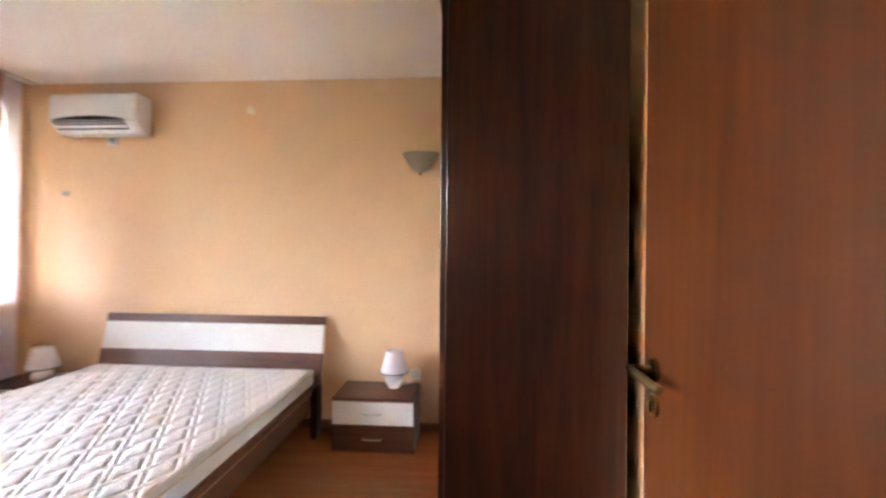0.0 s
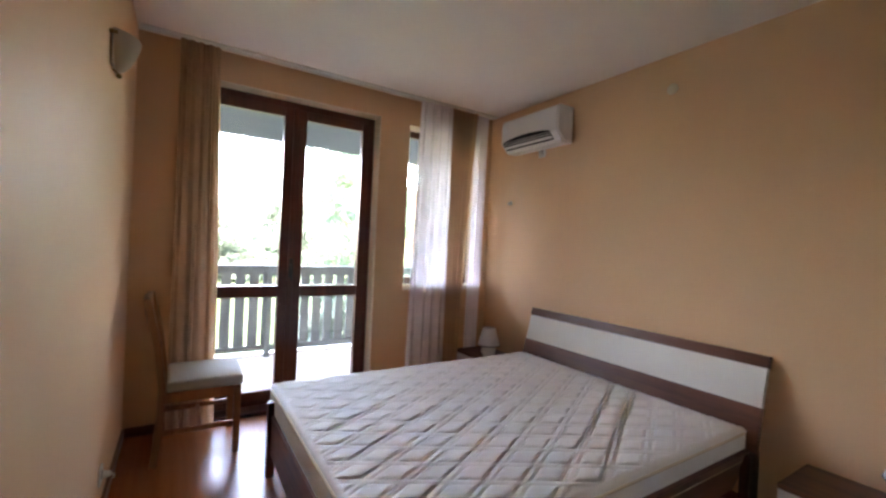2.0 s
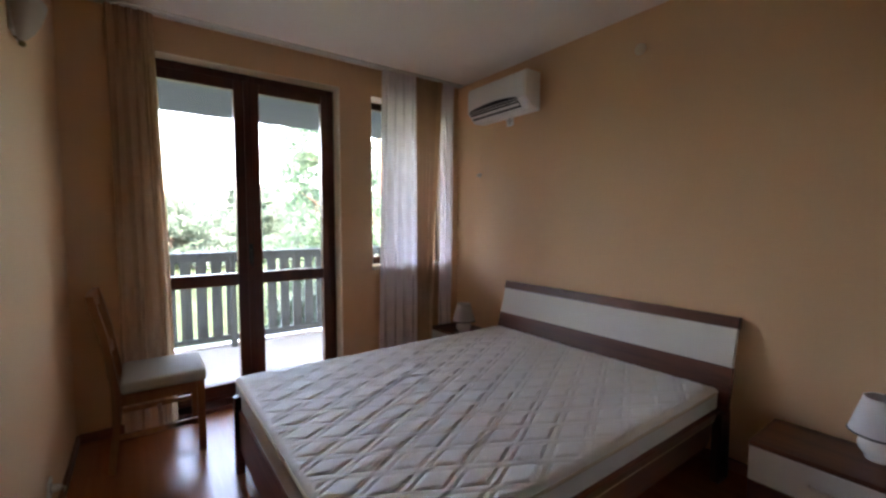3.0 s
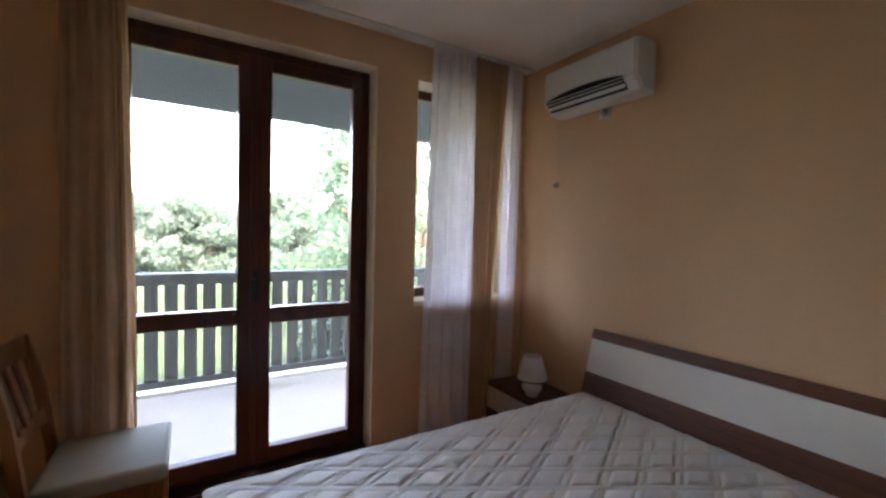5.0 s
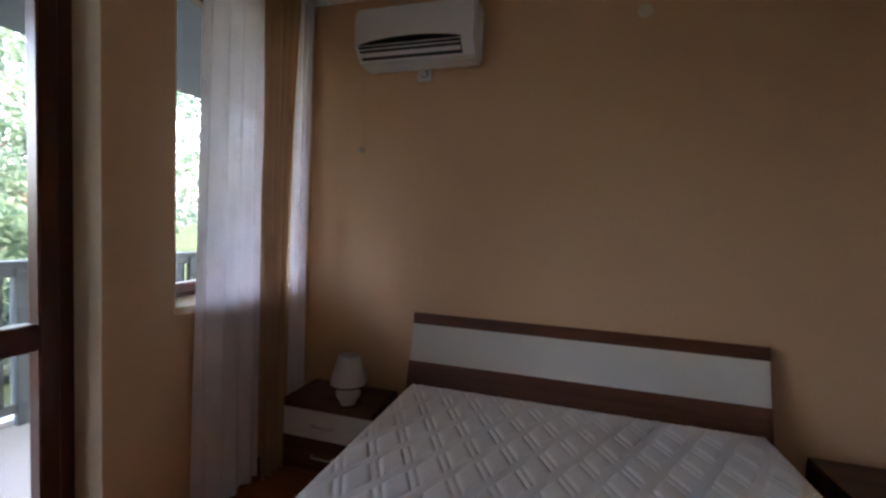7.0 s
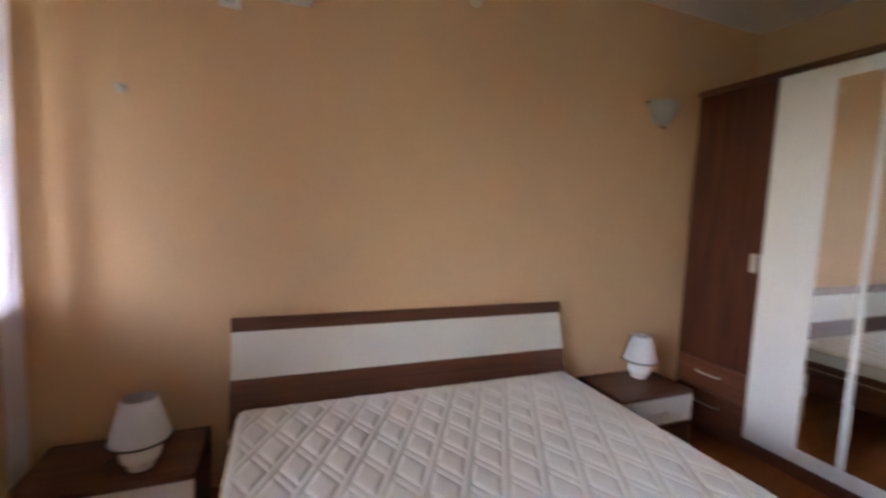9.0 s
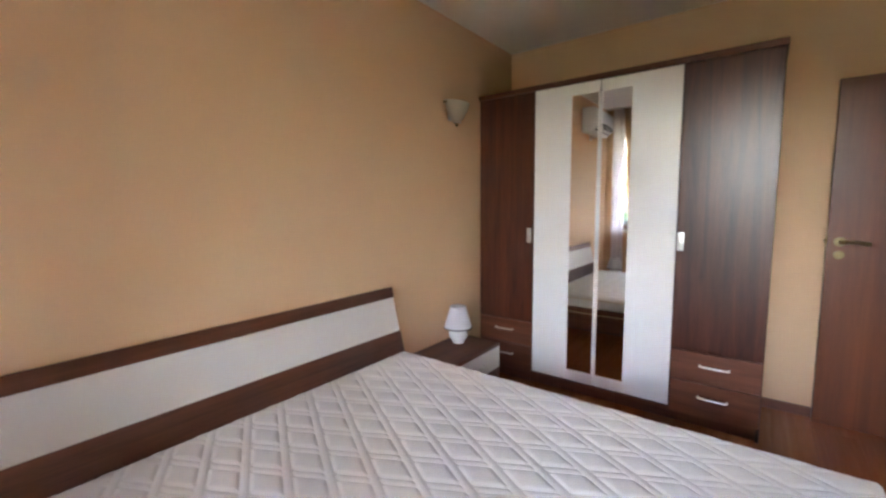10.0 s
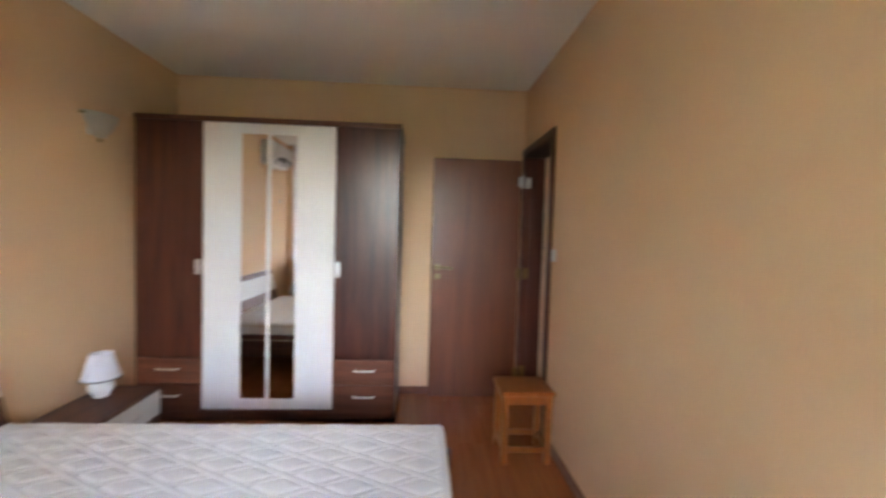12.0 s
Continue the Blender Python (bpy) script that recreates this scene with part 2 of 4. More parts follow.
def part(name, bm, mat, parent=None, label="", smooth=True):
    ob = new(name, mesh_of(name, bm, mat, smooth))
    if parent is not None:
        ob.parent = parent
    return tagged(ob, label)


def block(name, lo, hi, mat, parent=None, bevel=0.0, label=""):
    bm = bmesh.new()
    bx(bm, lo, hi, bevel, 1)
    return part(name, bm, mat, parent, label, False)


def blocks(name, list_of, mat, parent=None, bevel=0.0, label=""):
    bm = bmesh.new()
    for lo, hi in list_of:
        bx(bm, lo, hi, bevel, 1)
    return part(name, bm, mat, parent, label, False)


def thing(name, at, label, category, group="", rz=0.0, kind=""):
    ob = new(name)
    ob.matrix_basis = pose(*at, 0, 0, rz)
    ob.empty_display_size = 0.1
    return tagged(ob, label, category, group, kind)


def structure(name, boxes, mat, label="", bevel=0.0):
    ob = blocks(name, boxes, mat, None, bevel)
    return tagged(ob, label, kind="structure")


# ---- structure ----
structure("wall_north", [((XW - WT, YN, -0.05), (XE + 0.2, YN + 0.2, ZC + 0.1))], WALL, "peach-yellow painted plaster wall behind the bed")
structure("wall_east", [((XE, YS - WALL_S, -0.05), (XE + 0.2, YN, ZC + 0.1))], WALL, "peach-yellow painted plaster wall behind the wardrobe")
structure("wall_south", [((XW - WT, YS - WALL_S, -0.05), (DOOR_X0 - 0.03, YS, ZC + 0.1)),
                         ((DOOR_X0 - 0.03, YS - WALL_S, DOOR_H + 0.03), (XE, YS, ZC + 0.1)),
                         ((DOOR_X1 + 0.03, YS - WALL_S, -0.05), (XE, YS, DOOR_H + 0.03))], WALL, "peach-yellow painted plaster wall with the bedroom doorway")
structure("wall_west", [((XW - WT, YS, -0.05), (XW, FD_Y0, ZC + 0.1)),
                        ((XW - WT, FD_Y1, -0.05), (XW, WI_Y0, ZC + 0.1)),
                        ((XW - WT, WI_Y1, -0.05), (XW, YN, ZC + 0.1)),
                        ((XW - WT, FD_Y0, FD_Z1), (XW, FD_Y1, ZC + 0.1)),
                        ((XW - WT, WI_Y0, WI_Z1), (XW, WI_Y1, ZC + 0.1)),
                        ((XW - WT, WI_Y0, -0.05), (XW, WI_Y1, WI_Z0))], WALL, "peach-yellow painted plaster wall with balcony door and window")
structure("ceiling", [((XW, YS, ZC), (XE, YN, ZC + 0.1))], CEIL, "matt white painted plaster ceiling")
# the small gap in the west hall wall is added, unseen, to admit daylight
structure("wall_hall", [((HALL_X0 - 0.15, -1.2, -0.05), (HALL_X0, YS - WALL_S, 2.6)),
                        ((HALL_X0 - 0.15, HALL_Y0, -0.05), (HALL_X0, -1.5, 2.6)),
                        ((HALL_X0 - 0.15, -1.5, -0.05), (HALL_X0, -1.2, 1.4)),
                        ((HALL_X0 - 0.15, -1.5, 1.8), (HALL_X0, -1.2, 2.6)),
                        ((XE + 0.06, HALL_Y0, -0.05), (XE + 0.2, YS - WALL_S, 2.6)),
                        ((HALL_X0, HALL_Y0 - 0.15, -0.05), (XE + 0.06, HALL_Y0, 2.6))], HALL_WALL, "pale cream plaster walls of the hallway")
structure("ceiling_hall", [((HALL_X0 - 0.15, HALL_Y0 - 0.15, 2.6), (XE + 0.2, YS - WALL_S, 2.7))], CEIL, "white plaster hallway ceiling")
# plaster reveals round the two openings
rv = 0.004
structure("trim_reveal_door", [((XW - 0.13, FD_Y1 - rv, FD_Z0), (XW + 0.002, FD_Y1, FD_Z1)),
                               ((XW - 0.13, FD_Y0, FD_Z0), (XW + 0.002, FD_Y0 + rv, FD_Z1)),
                               ((XW - 0.13, FD_Y0 + rv, FD_Z1 - rv), (XW + 0.002, FD_Y1 - rv, FD_Z1))], REVEAL, "pale plaster reveal of the balcony door")
structure("trim_reveal_window", [((XW - 0.17, WI_Y0, WI_Z0), (XW + 0.002, WI_Y0 + rv, WI_Z1)),
                                 ((XW - 0.17, WI_Y1 - rv, WI_Z0), (XW + 0.002, WI_Y1, WI_Z1)),
                                 ((XW - 0.17, WI_Y0 + rv, WI_Z1 - rv), (XW + 0.002, WI_Y1 - rv, WI_Z1))], REVEAL, "pale plaster reveal of the window")
BH, BT = 0.06, 0.014
structure("baseboard_north", [((XW, YN - BT, 0), (XE, YN, BH))], SKIRT, "brown wood-foil skirting board", 0.003)
structure("baseboard_east", [((XE - BT, YS + 0.02, 0), (XE, YN - BT, BH))], SKIRT, "brown wood-foil skirting board", 0.003)
structure("baseboard_south", [((XW + BT, YS, 0), (DOOR_X0 - 0.072, YS + BT, BH))], SKIRT, "brown wood-foil skirting board", 0.003)
structure("baseboard_west", [((XW, YS + BT, 0), (XW + BT, FD_Y0, BH)), ((XW, FD_Y1, 0), (XW + BT, YN - BT, BH))], SKIRT, "brown wood-foil skirting board", 0.003)


# ---- bedroom door, standing open against the east wall ----
def bedroom_door():
    d = thing("door_1", (0, 0, 0), "brown wood-foil bedroom door standing open", "door", kind="structure")
    ys0, ys1 = YS - WALL_S - 0.004, YS + 0.004
    blocks("door_frame", [((DOOR_X0 - 0.03, ys0, 0), (DOOR_X0, ys1, DOOR_H)), ((DOOR_X1, ys0, 0), (DOOR_X1 + 0.03, ys1, DOOR_H)),
                          ((DOOR_X0 - 0.03, ys0, DOOR_H), (DOOR_X1 + 0.03, ys1, DOOR_H + 0.03))], FRAMEWOOD, d, 0.002)
    blocks("casing", [((DOOR_X0 - 0.07, ys1, 0), (DOOR_X0 - 0.004, ys1 + 0.018, DOOR_H + 0.07)),
                      ((DOOR_X0 - 0.004, ys1, DOOR_H + 0.004), (XE - 0.002, ys1 + 0.018, DOOR_H + 0.07)),
                      ((DOOR_X1 + 0.006, ys1, 0), (XE - 0.002, ys1 + 0.018, DOOR_H + 0.004))], FRAMEWOOD, d, 0.004)
    blocks("door_stop", [((DOOR_X0, ys1 - 0.09, 0), (DOOR_X0 + 0.012, ys1 - 0.05, DOOR_H)), ((DOOR_X1 - 0.012, ys1 - 0.09, 0), (DOOR_X1, ys1 - 0.05, DOOR_H))], FRAMEWOOD, d, 0.002)
    leaf = block("leaf", (0.305, 0.738, 0.012), (0.345, 1.473, 2.005), DOORWOOD, d, 0.003)
    hy, hz = 1.418, 1.100
    bm = bmesh.new()
    rod(bm, (0.305, hy, hz), (0.296, hy, hz), 0.026, n=22)
    rod(bm, (0.297, hy, hz), (0.252, hy, hz), 0.0095)
    tube(bm, [(0.256, hy + 0.008, hz), (0.250, hy - 0.02, hz + 0.002), (0.252, hy - 0.06, hz + 0.002), (0.256, hy - 0.10, hz - 0.003), (0.262, hy - 0.118, hz - 0.006)], 0.0095)
    part("door_handle", bm, BRASS, leaf, "aged brass lever handle")
    bm = bmesh.new()
    rod(bm, (0.345, hy, hz), (0.352, hy, hz), 0.026, n=22)
    rod(bm, (0.351, hy, hz), (0.386, hy, hz), 0.0095)
    tube(bm, [(0.382, hy + 0.008, hz), (0.386, hy - 0.02, hz + 0.002), (0.386, hy - 0.06, hz + 0.002), (0.380, hy - 0.115, hz - 0.006)], 0.0095)
    part("door_handle", bm, BRASS, leaf, "aged brass lever handle")
    bm = bmesh.new()
    rod(bm, (0.305, hy, hz - 0.075), (0.297, hy, hz - 0.075), 0.024, n=22)
    bx(bm, (0.292, hy - 0.004, hz - 0.088), (0.297, hy + 0.004, hz - 0.066), 0.001)
    part("key_rosette", bm, BRASS, leaf, "aged brass keyhole rosette")
    bm = bmesh.new()
    bx(bm, (0.315, 1.4725, hz - 0.13), (0.335, 1.475, hz + 0.05), 0.0008, 1)
    bx(bm, (0.319, 1.474, hz - 0.006), (0.331, 1.484, hz + 0.012), 0.001, 1)
    part("lock_plate", bm, BRASS, leaf, "brass lock plate with latch")
    for z in (0.22, 1.06, 1.83):
        bm = bmesh.new()
        rod(bm, (0.300, 0.726, z - 0.045), (0.300, 0.726, z + 0.045), 0.008)
        for k in (-0.048, 0.048):
            rod(bm, (0.300, 0.726, z + k - 0.006), (0.300, 0.726, z + k + 0.006), 0.0095)
        bx(bm, (0.301, 0.726, z - 0.04), (0.304, 0.76, z + 0.04))
        bx(bm, (0.3465, 0.645, z - 0.045), (0.3495, 0.690, z + 0.045), 0.001, 1)
        # the lower two hinges take a darker metal to imitate their dimmer light
        part("hinge", bm, CHROME if z > 1.5 else BRASS, d, "bright steel barrel hinge" if z > 1.5 else "barrel hinge in darker metal to look less lit")


bedroom_door()


# ---- balcony door ----
def balcony_door():
    d = thing("door_2", (0, 0, 0), "double glazed balcony door in dark mahogany-stained frame", "door", kind="structure")
    x0, x1 = XW - 0.195, XW - 0.13
    f = 0.068
    blocks("door_frame", [((x0, FD_Y0, FD_Z0), (x1, FD_Y0 + f, FD_Z1)), ((x0, FD_Y1 - f, FD_Z0), (x1, FD_Y1, FD_Z1)),
                          ((x0, FD_Y0 + f, FD_Z1 - f), (x1, FD_Y1 - f, FD_Z1)), ((x0, FD_Y0 + f, FD_Z0), (x1, FD_Y1 - f, FD_Z0 + 0.03))], FRAMEWOOD, d, 0.004)
    ym = (FD_Y0 + FD_Y1) / 2
    a0, a1 = FD_Y0 + f - 0.012, ym - 0.004
    for k, (p, q) in enumerate(((a0, a1), (ym + 0.004, FD_Y1 - f + 0.012))):
        z0, z1, s = FD_Z0 + 0.032, FD_Z1 - f + 0.012, 0.082
        e0, e1 = x1 - 0.035, x1 + 0.022
        outer = 0.060
        l, r = (outer, s) if k == 0 else (s, outer)
        leaf = blocks("leaf", [((e0, p, z0), (e1, p + l, z1)), ((e0, q - r, z0), (e1, q, z1)), ((e0, p + l, z1 - 0.075), (e1, q - r, z1)),
                               ((e0, p + l, z0), (e1, q - r, z0 + 0.085)), ((e0, p + l, 0.865), (e1, q - r, 0.955))], FRAMEWOOD, d, 0.006)
        for zz0, zz1 in ((z0 + 0.085, 0.865), (0.955, z1 - 0.075)):
            g = block("pane", (e0 + 0.022, p + l - 0.006, zz0 - 0.006), (e0 + 0.030, q - r + 0.006, zz1 + 0.006), GLASS, leaf)
            g.visible_shadow = False
    blocks("astragal", [((x1 + 0.022, ym - 0.022, FD_Z0 + 0.04), (x1 + 0.036, ym + 0.022, FD_Z1 - 0.05))], FRAMEWOOD, d, 0.005)
    bm = bmesh.new()
    bx(bm, (x1 + 0.036, ym - 0.014, 1.02), (x1 + 0.045, ym + 0.014, 1.17), 0.004)
    rod(bm, (x1 + 0.045, ym, 1.12), (x1 + 0.085, ym, 1.12), 0.008)
    tube(bm, [(x1 + 0.08, ym, 1.125), (x1 + 0.083, ym, 1.06), (x1 + 0.081, ym, 1.0)], 0.009)
    part("door_handle", bm, DARK, d, "dark lever handle")
    block("threshold", (XW - WT, FD_Y0, -0.03), (XW + 0.004, FD_Y1, FD_Z0), FRAMEWOOD_Y, d, 0.003)


balcony_door()


def room_window():
    w = thing("window_1", (0, 0, 0), "narrow window in dark mahogany-stained frame behind curtains", "window", kind="structure")
    x0, x1, f = XW - 0.235, XW - 0.17, 0.035
    blocks("window_frame", [((x0, WI_Y0, WI_Z0), (x1, WI_Y0 + f, WI_Z1)), ((x0, WI_Y1 - f, WI_Z0), (x1, WI_Y1, WI_Z1)),
                            ((x0, WI_Y0 + f, WI_Z1 - f), (x1, WI_Y1 - f, WI_Z1)), ((x0, WI_Y0 + f, WI_Z0), (x1, WI_Y1 - f, WI_Z0 + f))], FRAMEWOOD, w, 0.004)
    p, q, z0, z1, s = WI_Y0 + 0.02, WI_Y1 - 0.02, WI_Z0 + 0.02, WI_Z1 - 0.02, 0.05
    e0, e1 = x1 - 0.04, x1 + 0.018
    sash = blocks("sash", [((e0, p, z0), (e1, p + s, z1)), ((e0, q - s, z0), (e1, q, z1)), ((e0, p + s, z1 - s), (e1, q - s, z1)), ((e0, p + s, z0), (e1, q - s, z0 + s))], FRAMEWOOD, w, 0.005)
    g = block("pane", (e0 + 0.02, p + s - 0.006, z0 + s - 0.006), (e0 + 0.028, q - s + 0.006, z1 - s + 0.006), GLASS, sash)
    g.visible_shadow = False
    block("window_sill", (XW - 0.17, WI_Y0, WI_Z0 - 0.03), (XW + 0.02, WI_Y1, WI_Z0 + 0.004), REVEAL, w, 0.003)


room_window()


# ---- bed ----
def bed():
    b = thing("bed", (-2.006, 2.450, 0), "walnut-brown double bed with sloping headboard and white inset", "bed")
    hw = 0.845
    # headboard leans back towards the wall
    lean = Matrix.Translation((0, 0.970, 0.36)) @ Matrix.Rotation(radians(-14), 4, "X")
    bm = bmesh.new()
    for z0, z1 in ((-0.10, 0.225), (0.428, 0.49)):
        bx(bm, (-hw - 0.008, 0, z0), (hw + 0.008, 0.035, z1), 0.003, m=lean)
    hb = part("headboard", bm, WALNUT_X, b, "", False)
    bm = bmesh.new()
    bx(bm, (-hw - 0.004, 0.003, 0.2255), (hw + 0.004, 0.03, 0.4275), 0.002, m=lean)
    part("inset_panel", bm, WHITE_PANEL, hb, "off-white grained inset panel", False)
    for sx in (-1, 1):
        bm = bmesh.new()
        bx(bm, (sx * (hw - 0.015) - 0.022, 0.915, 0), (sx * (hw - 0.015) + 0.022, 1.025, 0.36), 0.003)
        part("leg", bm, WALNUT_V, b, "", False)
        bm = bmesh.new()
        tilt = Matrix.Translation((sx * 0.823, 0, 0.374)) @ Matrix.Rotation(radians(sx * 16), 4, "Y")
        bx(bm, (-0.011, -1.005, -0.235), (0.011, 0.965, 0), 0.002, m=tilt)
        part("side_rail", bm, WALNUT_Y, b, "", False)
        bm = bmesh.new()
        bx(bm, (sx * 0.69 - 0.022, -1.045, 0), (sx * 0.69 + 0.022, -1.0, 0.415), 0.004)
        part("leg", bm, WALNUT_V, b, "", False)
    block("footboard", (-0.80, -1.028, 0.13), (0.80, -1.006, 0.345), WALNUT_X, b, 0.003)
    block("base_panel", (-0.79, -1.004, 0.27), (0.79, 0.95, 0.311), WALNUT_X, b)
    return b


bed()


def quilt_height(x, y):
    """Flat-topped diamonds between narrow stitched grooves; the grooves run in pairs."""
    u, v = x / 0.1406 + y / 0.2536 - 0.1, x / 0.1406 - y / 0.2536 - 0.09
    fu, fv = u - np.floor(u), v - np.floor(v)
    g, w = 0.25, 0.055

    def line(f, at):
        d = np.abs((f - at + 0.5) % 1.0 - 0.5)
        return np.exp(-((d / w) ** 2))

    def dome(f):
        return np.clip(4 * f * (1 - f), 0, 1)
    across = np.clip((np.abs(fv - g / 2) - g / 2) / 0.03, 0, 1)
    groove_u = np.maximum(line(fu, 0.0), line(fu, g)) * (0.1 + 0.9 * across)
    groove_v = np.maximum(line(fv, 0.0), line(fv, g))
    pillow = np.where((fu > g) & (fv > g), dome((fu - g) / (1 - g)) * dome((fv - g) / (1 - g)), 0.0)
    return 0.0054 * (1.0 - np.maximum(groove_u, 0.5 * groove_v)) + 0.0050 * np.sqrt(pillow)


def mattress():
    m = thing("mattress", (-2.006, 2.425, 0.312), "bare white quilted double mattress lying on the bed", "mattress")
    hx, hy, top, r = 0.816, 0.99, 0.178, 0.03
    nx, ny = 470, 570
    gx, gy = np.meshgrid(np.linspace(-hx, hx, nx), np.linspace(-hy, hy, ny), indexing="ij")
    edge = np.minimum(hx - np.abs(gx), hy - np.abs(gy))
    fade = np.clip(edge / 0.05, 0, 1)
    sag = 0.004 * np.sin(gx * 3.1 + 0.6) * np.cos(gy * 2.3)
    z = top - 0.010 + quilt_height(gx, gy) * fade + sag * fade - 0.022 * (1 - np.clip(edge / r, 0, 1)) ** 2
    verts = np.stack([gx, gy, z], -1).reshape(-1, 3)
    idx = np.arange(nx * ny).reshape(nx, ny)
    faces = np.stack([idx[:-1, :-1], idx[1:, :-1], idx[1:, 1:], idx[:-1, 1:]], -1).reshape(-1, 4)
    me = bpy.data.meshes.new("quilted_top")
    me.from_pydata(verts.tolist(), [], faces.tolist())
    me.materials.append(TICKING)
    me.polygons.foreach_set("use_smooth", [True] * len(me.polygons))
    o = new("quilted_top", me)
    o.parent = m
    bm = bmesh.new()
    bx(bm, (-hx + 0.002, -hy + 0.002, 0.0), (hx - 0.002, hy - 0.002, top - 0.034), 0.012, 3)
    part("side_band", bm, BAND, m, "smooth white side band")
    for zz in (top - 0.034, 0.012):
        bm = bmesh.new()
        c = 0.05
        ring = []
        for cx, cy, a0 in ((hx - c, hy - c, 0), (-hx + c, hy - c, 90), (-hx + c, -hy + c, 180), (hx - c, -hy + c, 270)):
            ring += [(cx + c * math.cos(radians(a0 + k * 18)), cy + c * math.sin(radians(a0 + k * 18)), zz) for k in range(6)]
        tube(bm, ring + [ring[0]], 0.006, 6)
        part("piping", bm, CORD, m, "beige edge piping")


mattress()


# ---- nightstands and lamps ----
def nightstand():
    n = thing("nightstand", (-0.715, 3.365, 0), "low walnut nightstand with one white and one brown drawer", "nightstand", "nightstands beside the bed")
    w, d, h = 0.265, 0.172, 0.365
    block("top_board", (-w - 0.006, -d - 0.004, h - 0.022), (w + 0.006, d, h), WALNUT_X, n, 0.002)
    for sx in (-1, 1):
        block("side_panel", (sx * w - 0.009, -d + 0.018, 0), (sx * w + 0.009, d, h - 0.022), WALNUT_V, n, 0.0015)
    block("back_panel", (-w + 0.009, d - 0.008, 0.01), (w - 0.009, d - 0.002, h - 0.022), WALNUT_X, n)
    block("plinth", (-w + 0.009, -d + 0.03, 0), (w - 0.009, -d + 0.045, 0.03), WALNUT_X, n)
    for z0, z1, mat in ((0.188, h - 0.025, WHITE_FOIL), (0.018, 0.184, WALNUT_X)):
        dr = block("drawer", (-w - 0.004, -d, z0), (w + 0.004, -d + 0.017, z1), mat, n, 0.002, "white drawer front" if mat is WHITE_FOIL else "")
        zc = (z0 + z1) / 2
        bm = bmesh.new()
        tube(bm, [(-0.058, -d, zc), (-0.058, -d - 0.016, zc), (-0.045, -d - 0.022, zc), (0.045, -d - 0.022, zc), (0.058, -d - 0.016, zc), (0.058, -d, zc)], 0.005)
        part("drawer_handle", bm, CHROME, dr, "chrome bar handle")
    return n


stand = nightstand()
copy_thing(stand, pose(-3.214, 3.367, 0))


def table_lamp():
    l = thing("table_lamp", (-0.615, 3.43, 0.365), "small white ceramic lamp with pale cone shade on the nightstand", "table lamp", "bedside lamps")
    bm = bmesh.new()
    lathe(bm, [(0.0, 0.0), (0.040, 0.0), (0.044, 0.006), (0.044, 0.014), (0.050, 0.022), (0.063, 0.040), (0.067, 0.058), (0.063, 0.076), (0.050, 0.093), (0.032, 0.104), (0.020, 0.110), (0.0, 0.112)])
    part("lamp_base", bm, CERAMIC, l)
    bm = bmesh.new()
    rod(bm, (0, 0, 0.108), (0, 0, 0.150), 0.014, 0.012)
    part("bulb_holder", bm, DARK, l, "dark bulb holder")
    bm = bmesh.new()
    lathe(bm, [(0.098, 0.108), (0.056, 0.258), (0.0535, 0.258), (0.0955, 0.108), (0.098, 0.108)], 36)
    sh = part("lamp_shade", bm, SHADE, l, "pale cloth cone shade")
    # the thick lower rim is coloured dark to draw the shadow gap below
    for r, z, thick in ((0.0972, 0.1095, 0.0042), (0.0562, 0.2565, 0.0018)):
        bm = bmesh.new()
        tube(bm, [(r * math.cos(math.tau * k / 36), r * math.sin(math.tau * k / 36), z) for k in range(37)], thick, 6)
        part("shade_rim", bm, DARK if thick > 0.003 else SHADE, sh, "lower shade rim, coloured dark for the shadow gap below" if thick > 0.003 else "")
    bm = bmesh.new()
    for k in range(3):
        a = math.tau * k / 3
        rod(bm, (0.010 * math.cos(a), 0.010 * math.sin(a), 0.148), (0.083 * math.cos(a), 0.083 * math.sin(a), 0.155), 0.0015, n=6)
    part("shade_carrier", bm, CHROME, l)
    return l


lamp = table_lamp()
copy_thing(lamp, pose(-3.128, 3.295, 0.365, 0, 0, 40))


def lamp_cord(points, label, mat=PLASTIC):
    bm = bmesh.new()
    tube(bm, points, 0.003, 6)
    ob = part("lamp_cord", bm, mat)
    tagged(ob, label, "cord")


lamp_cord([(-3.115, 3.35, 0.3685), (-3.165, 3.39, 0.3685), (-3.22, 3.38, 0.3685), (-3.25, 3.335, 0.3685), (-3.235, 3.287, 0.3685), (-3.207, 3.27, 0.3685)], "thin dark flex curled beside the bedside lamp", DARK)
lamp_cord([(-0.57, 3.46, 0.372), (-0.53, 3.50, 0.370), (-0.50, 3.52, 0.372), (-0.482, 3.532, 0.39), (-0.482, 3.538, 0.41)], "thin white flex of the bedside lamp")


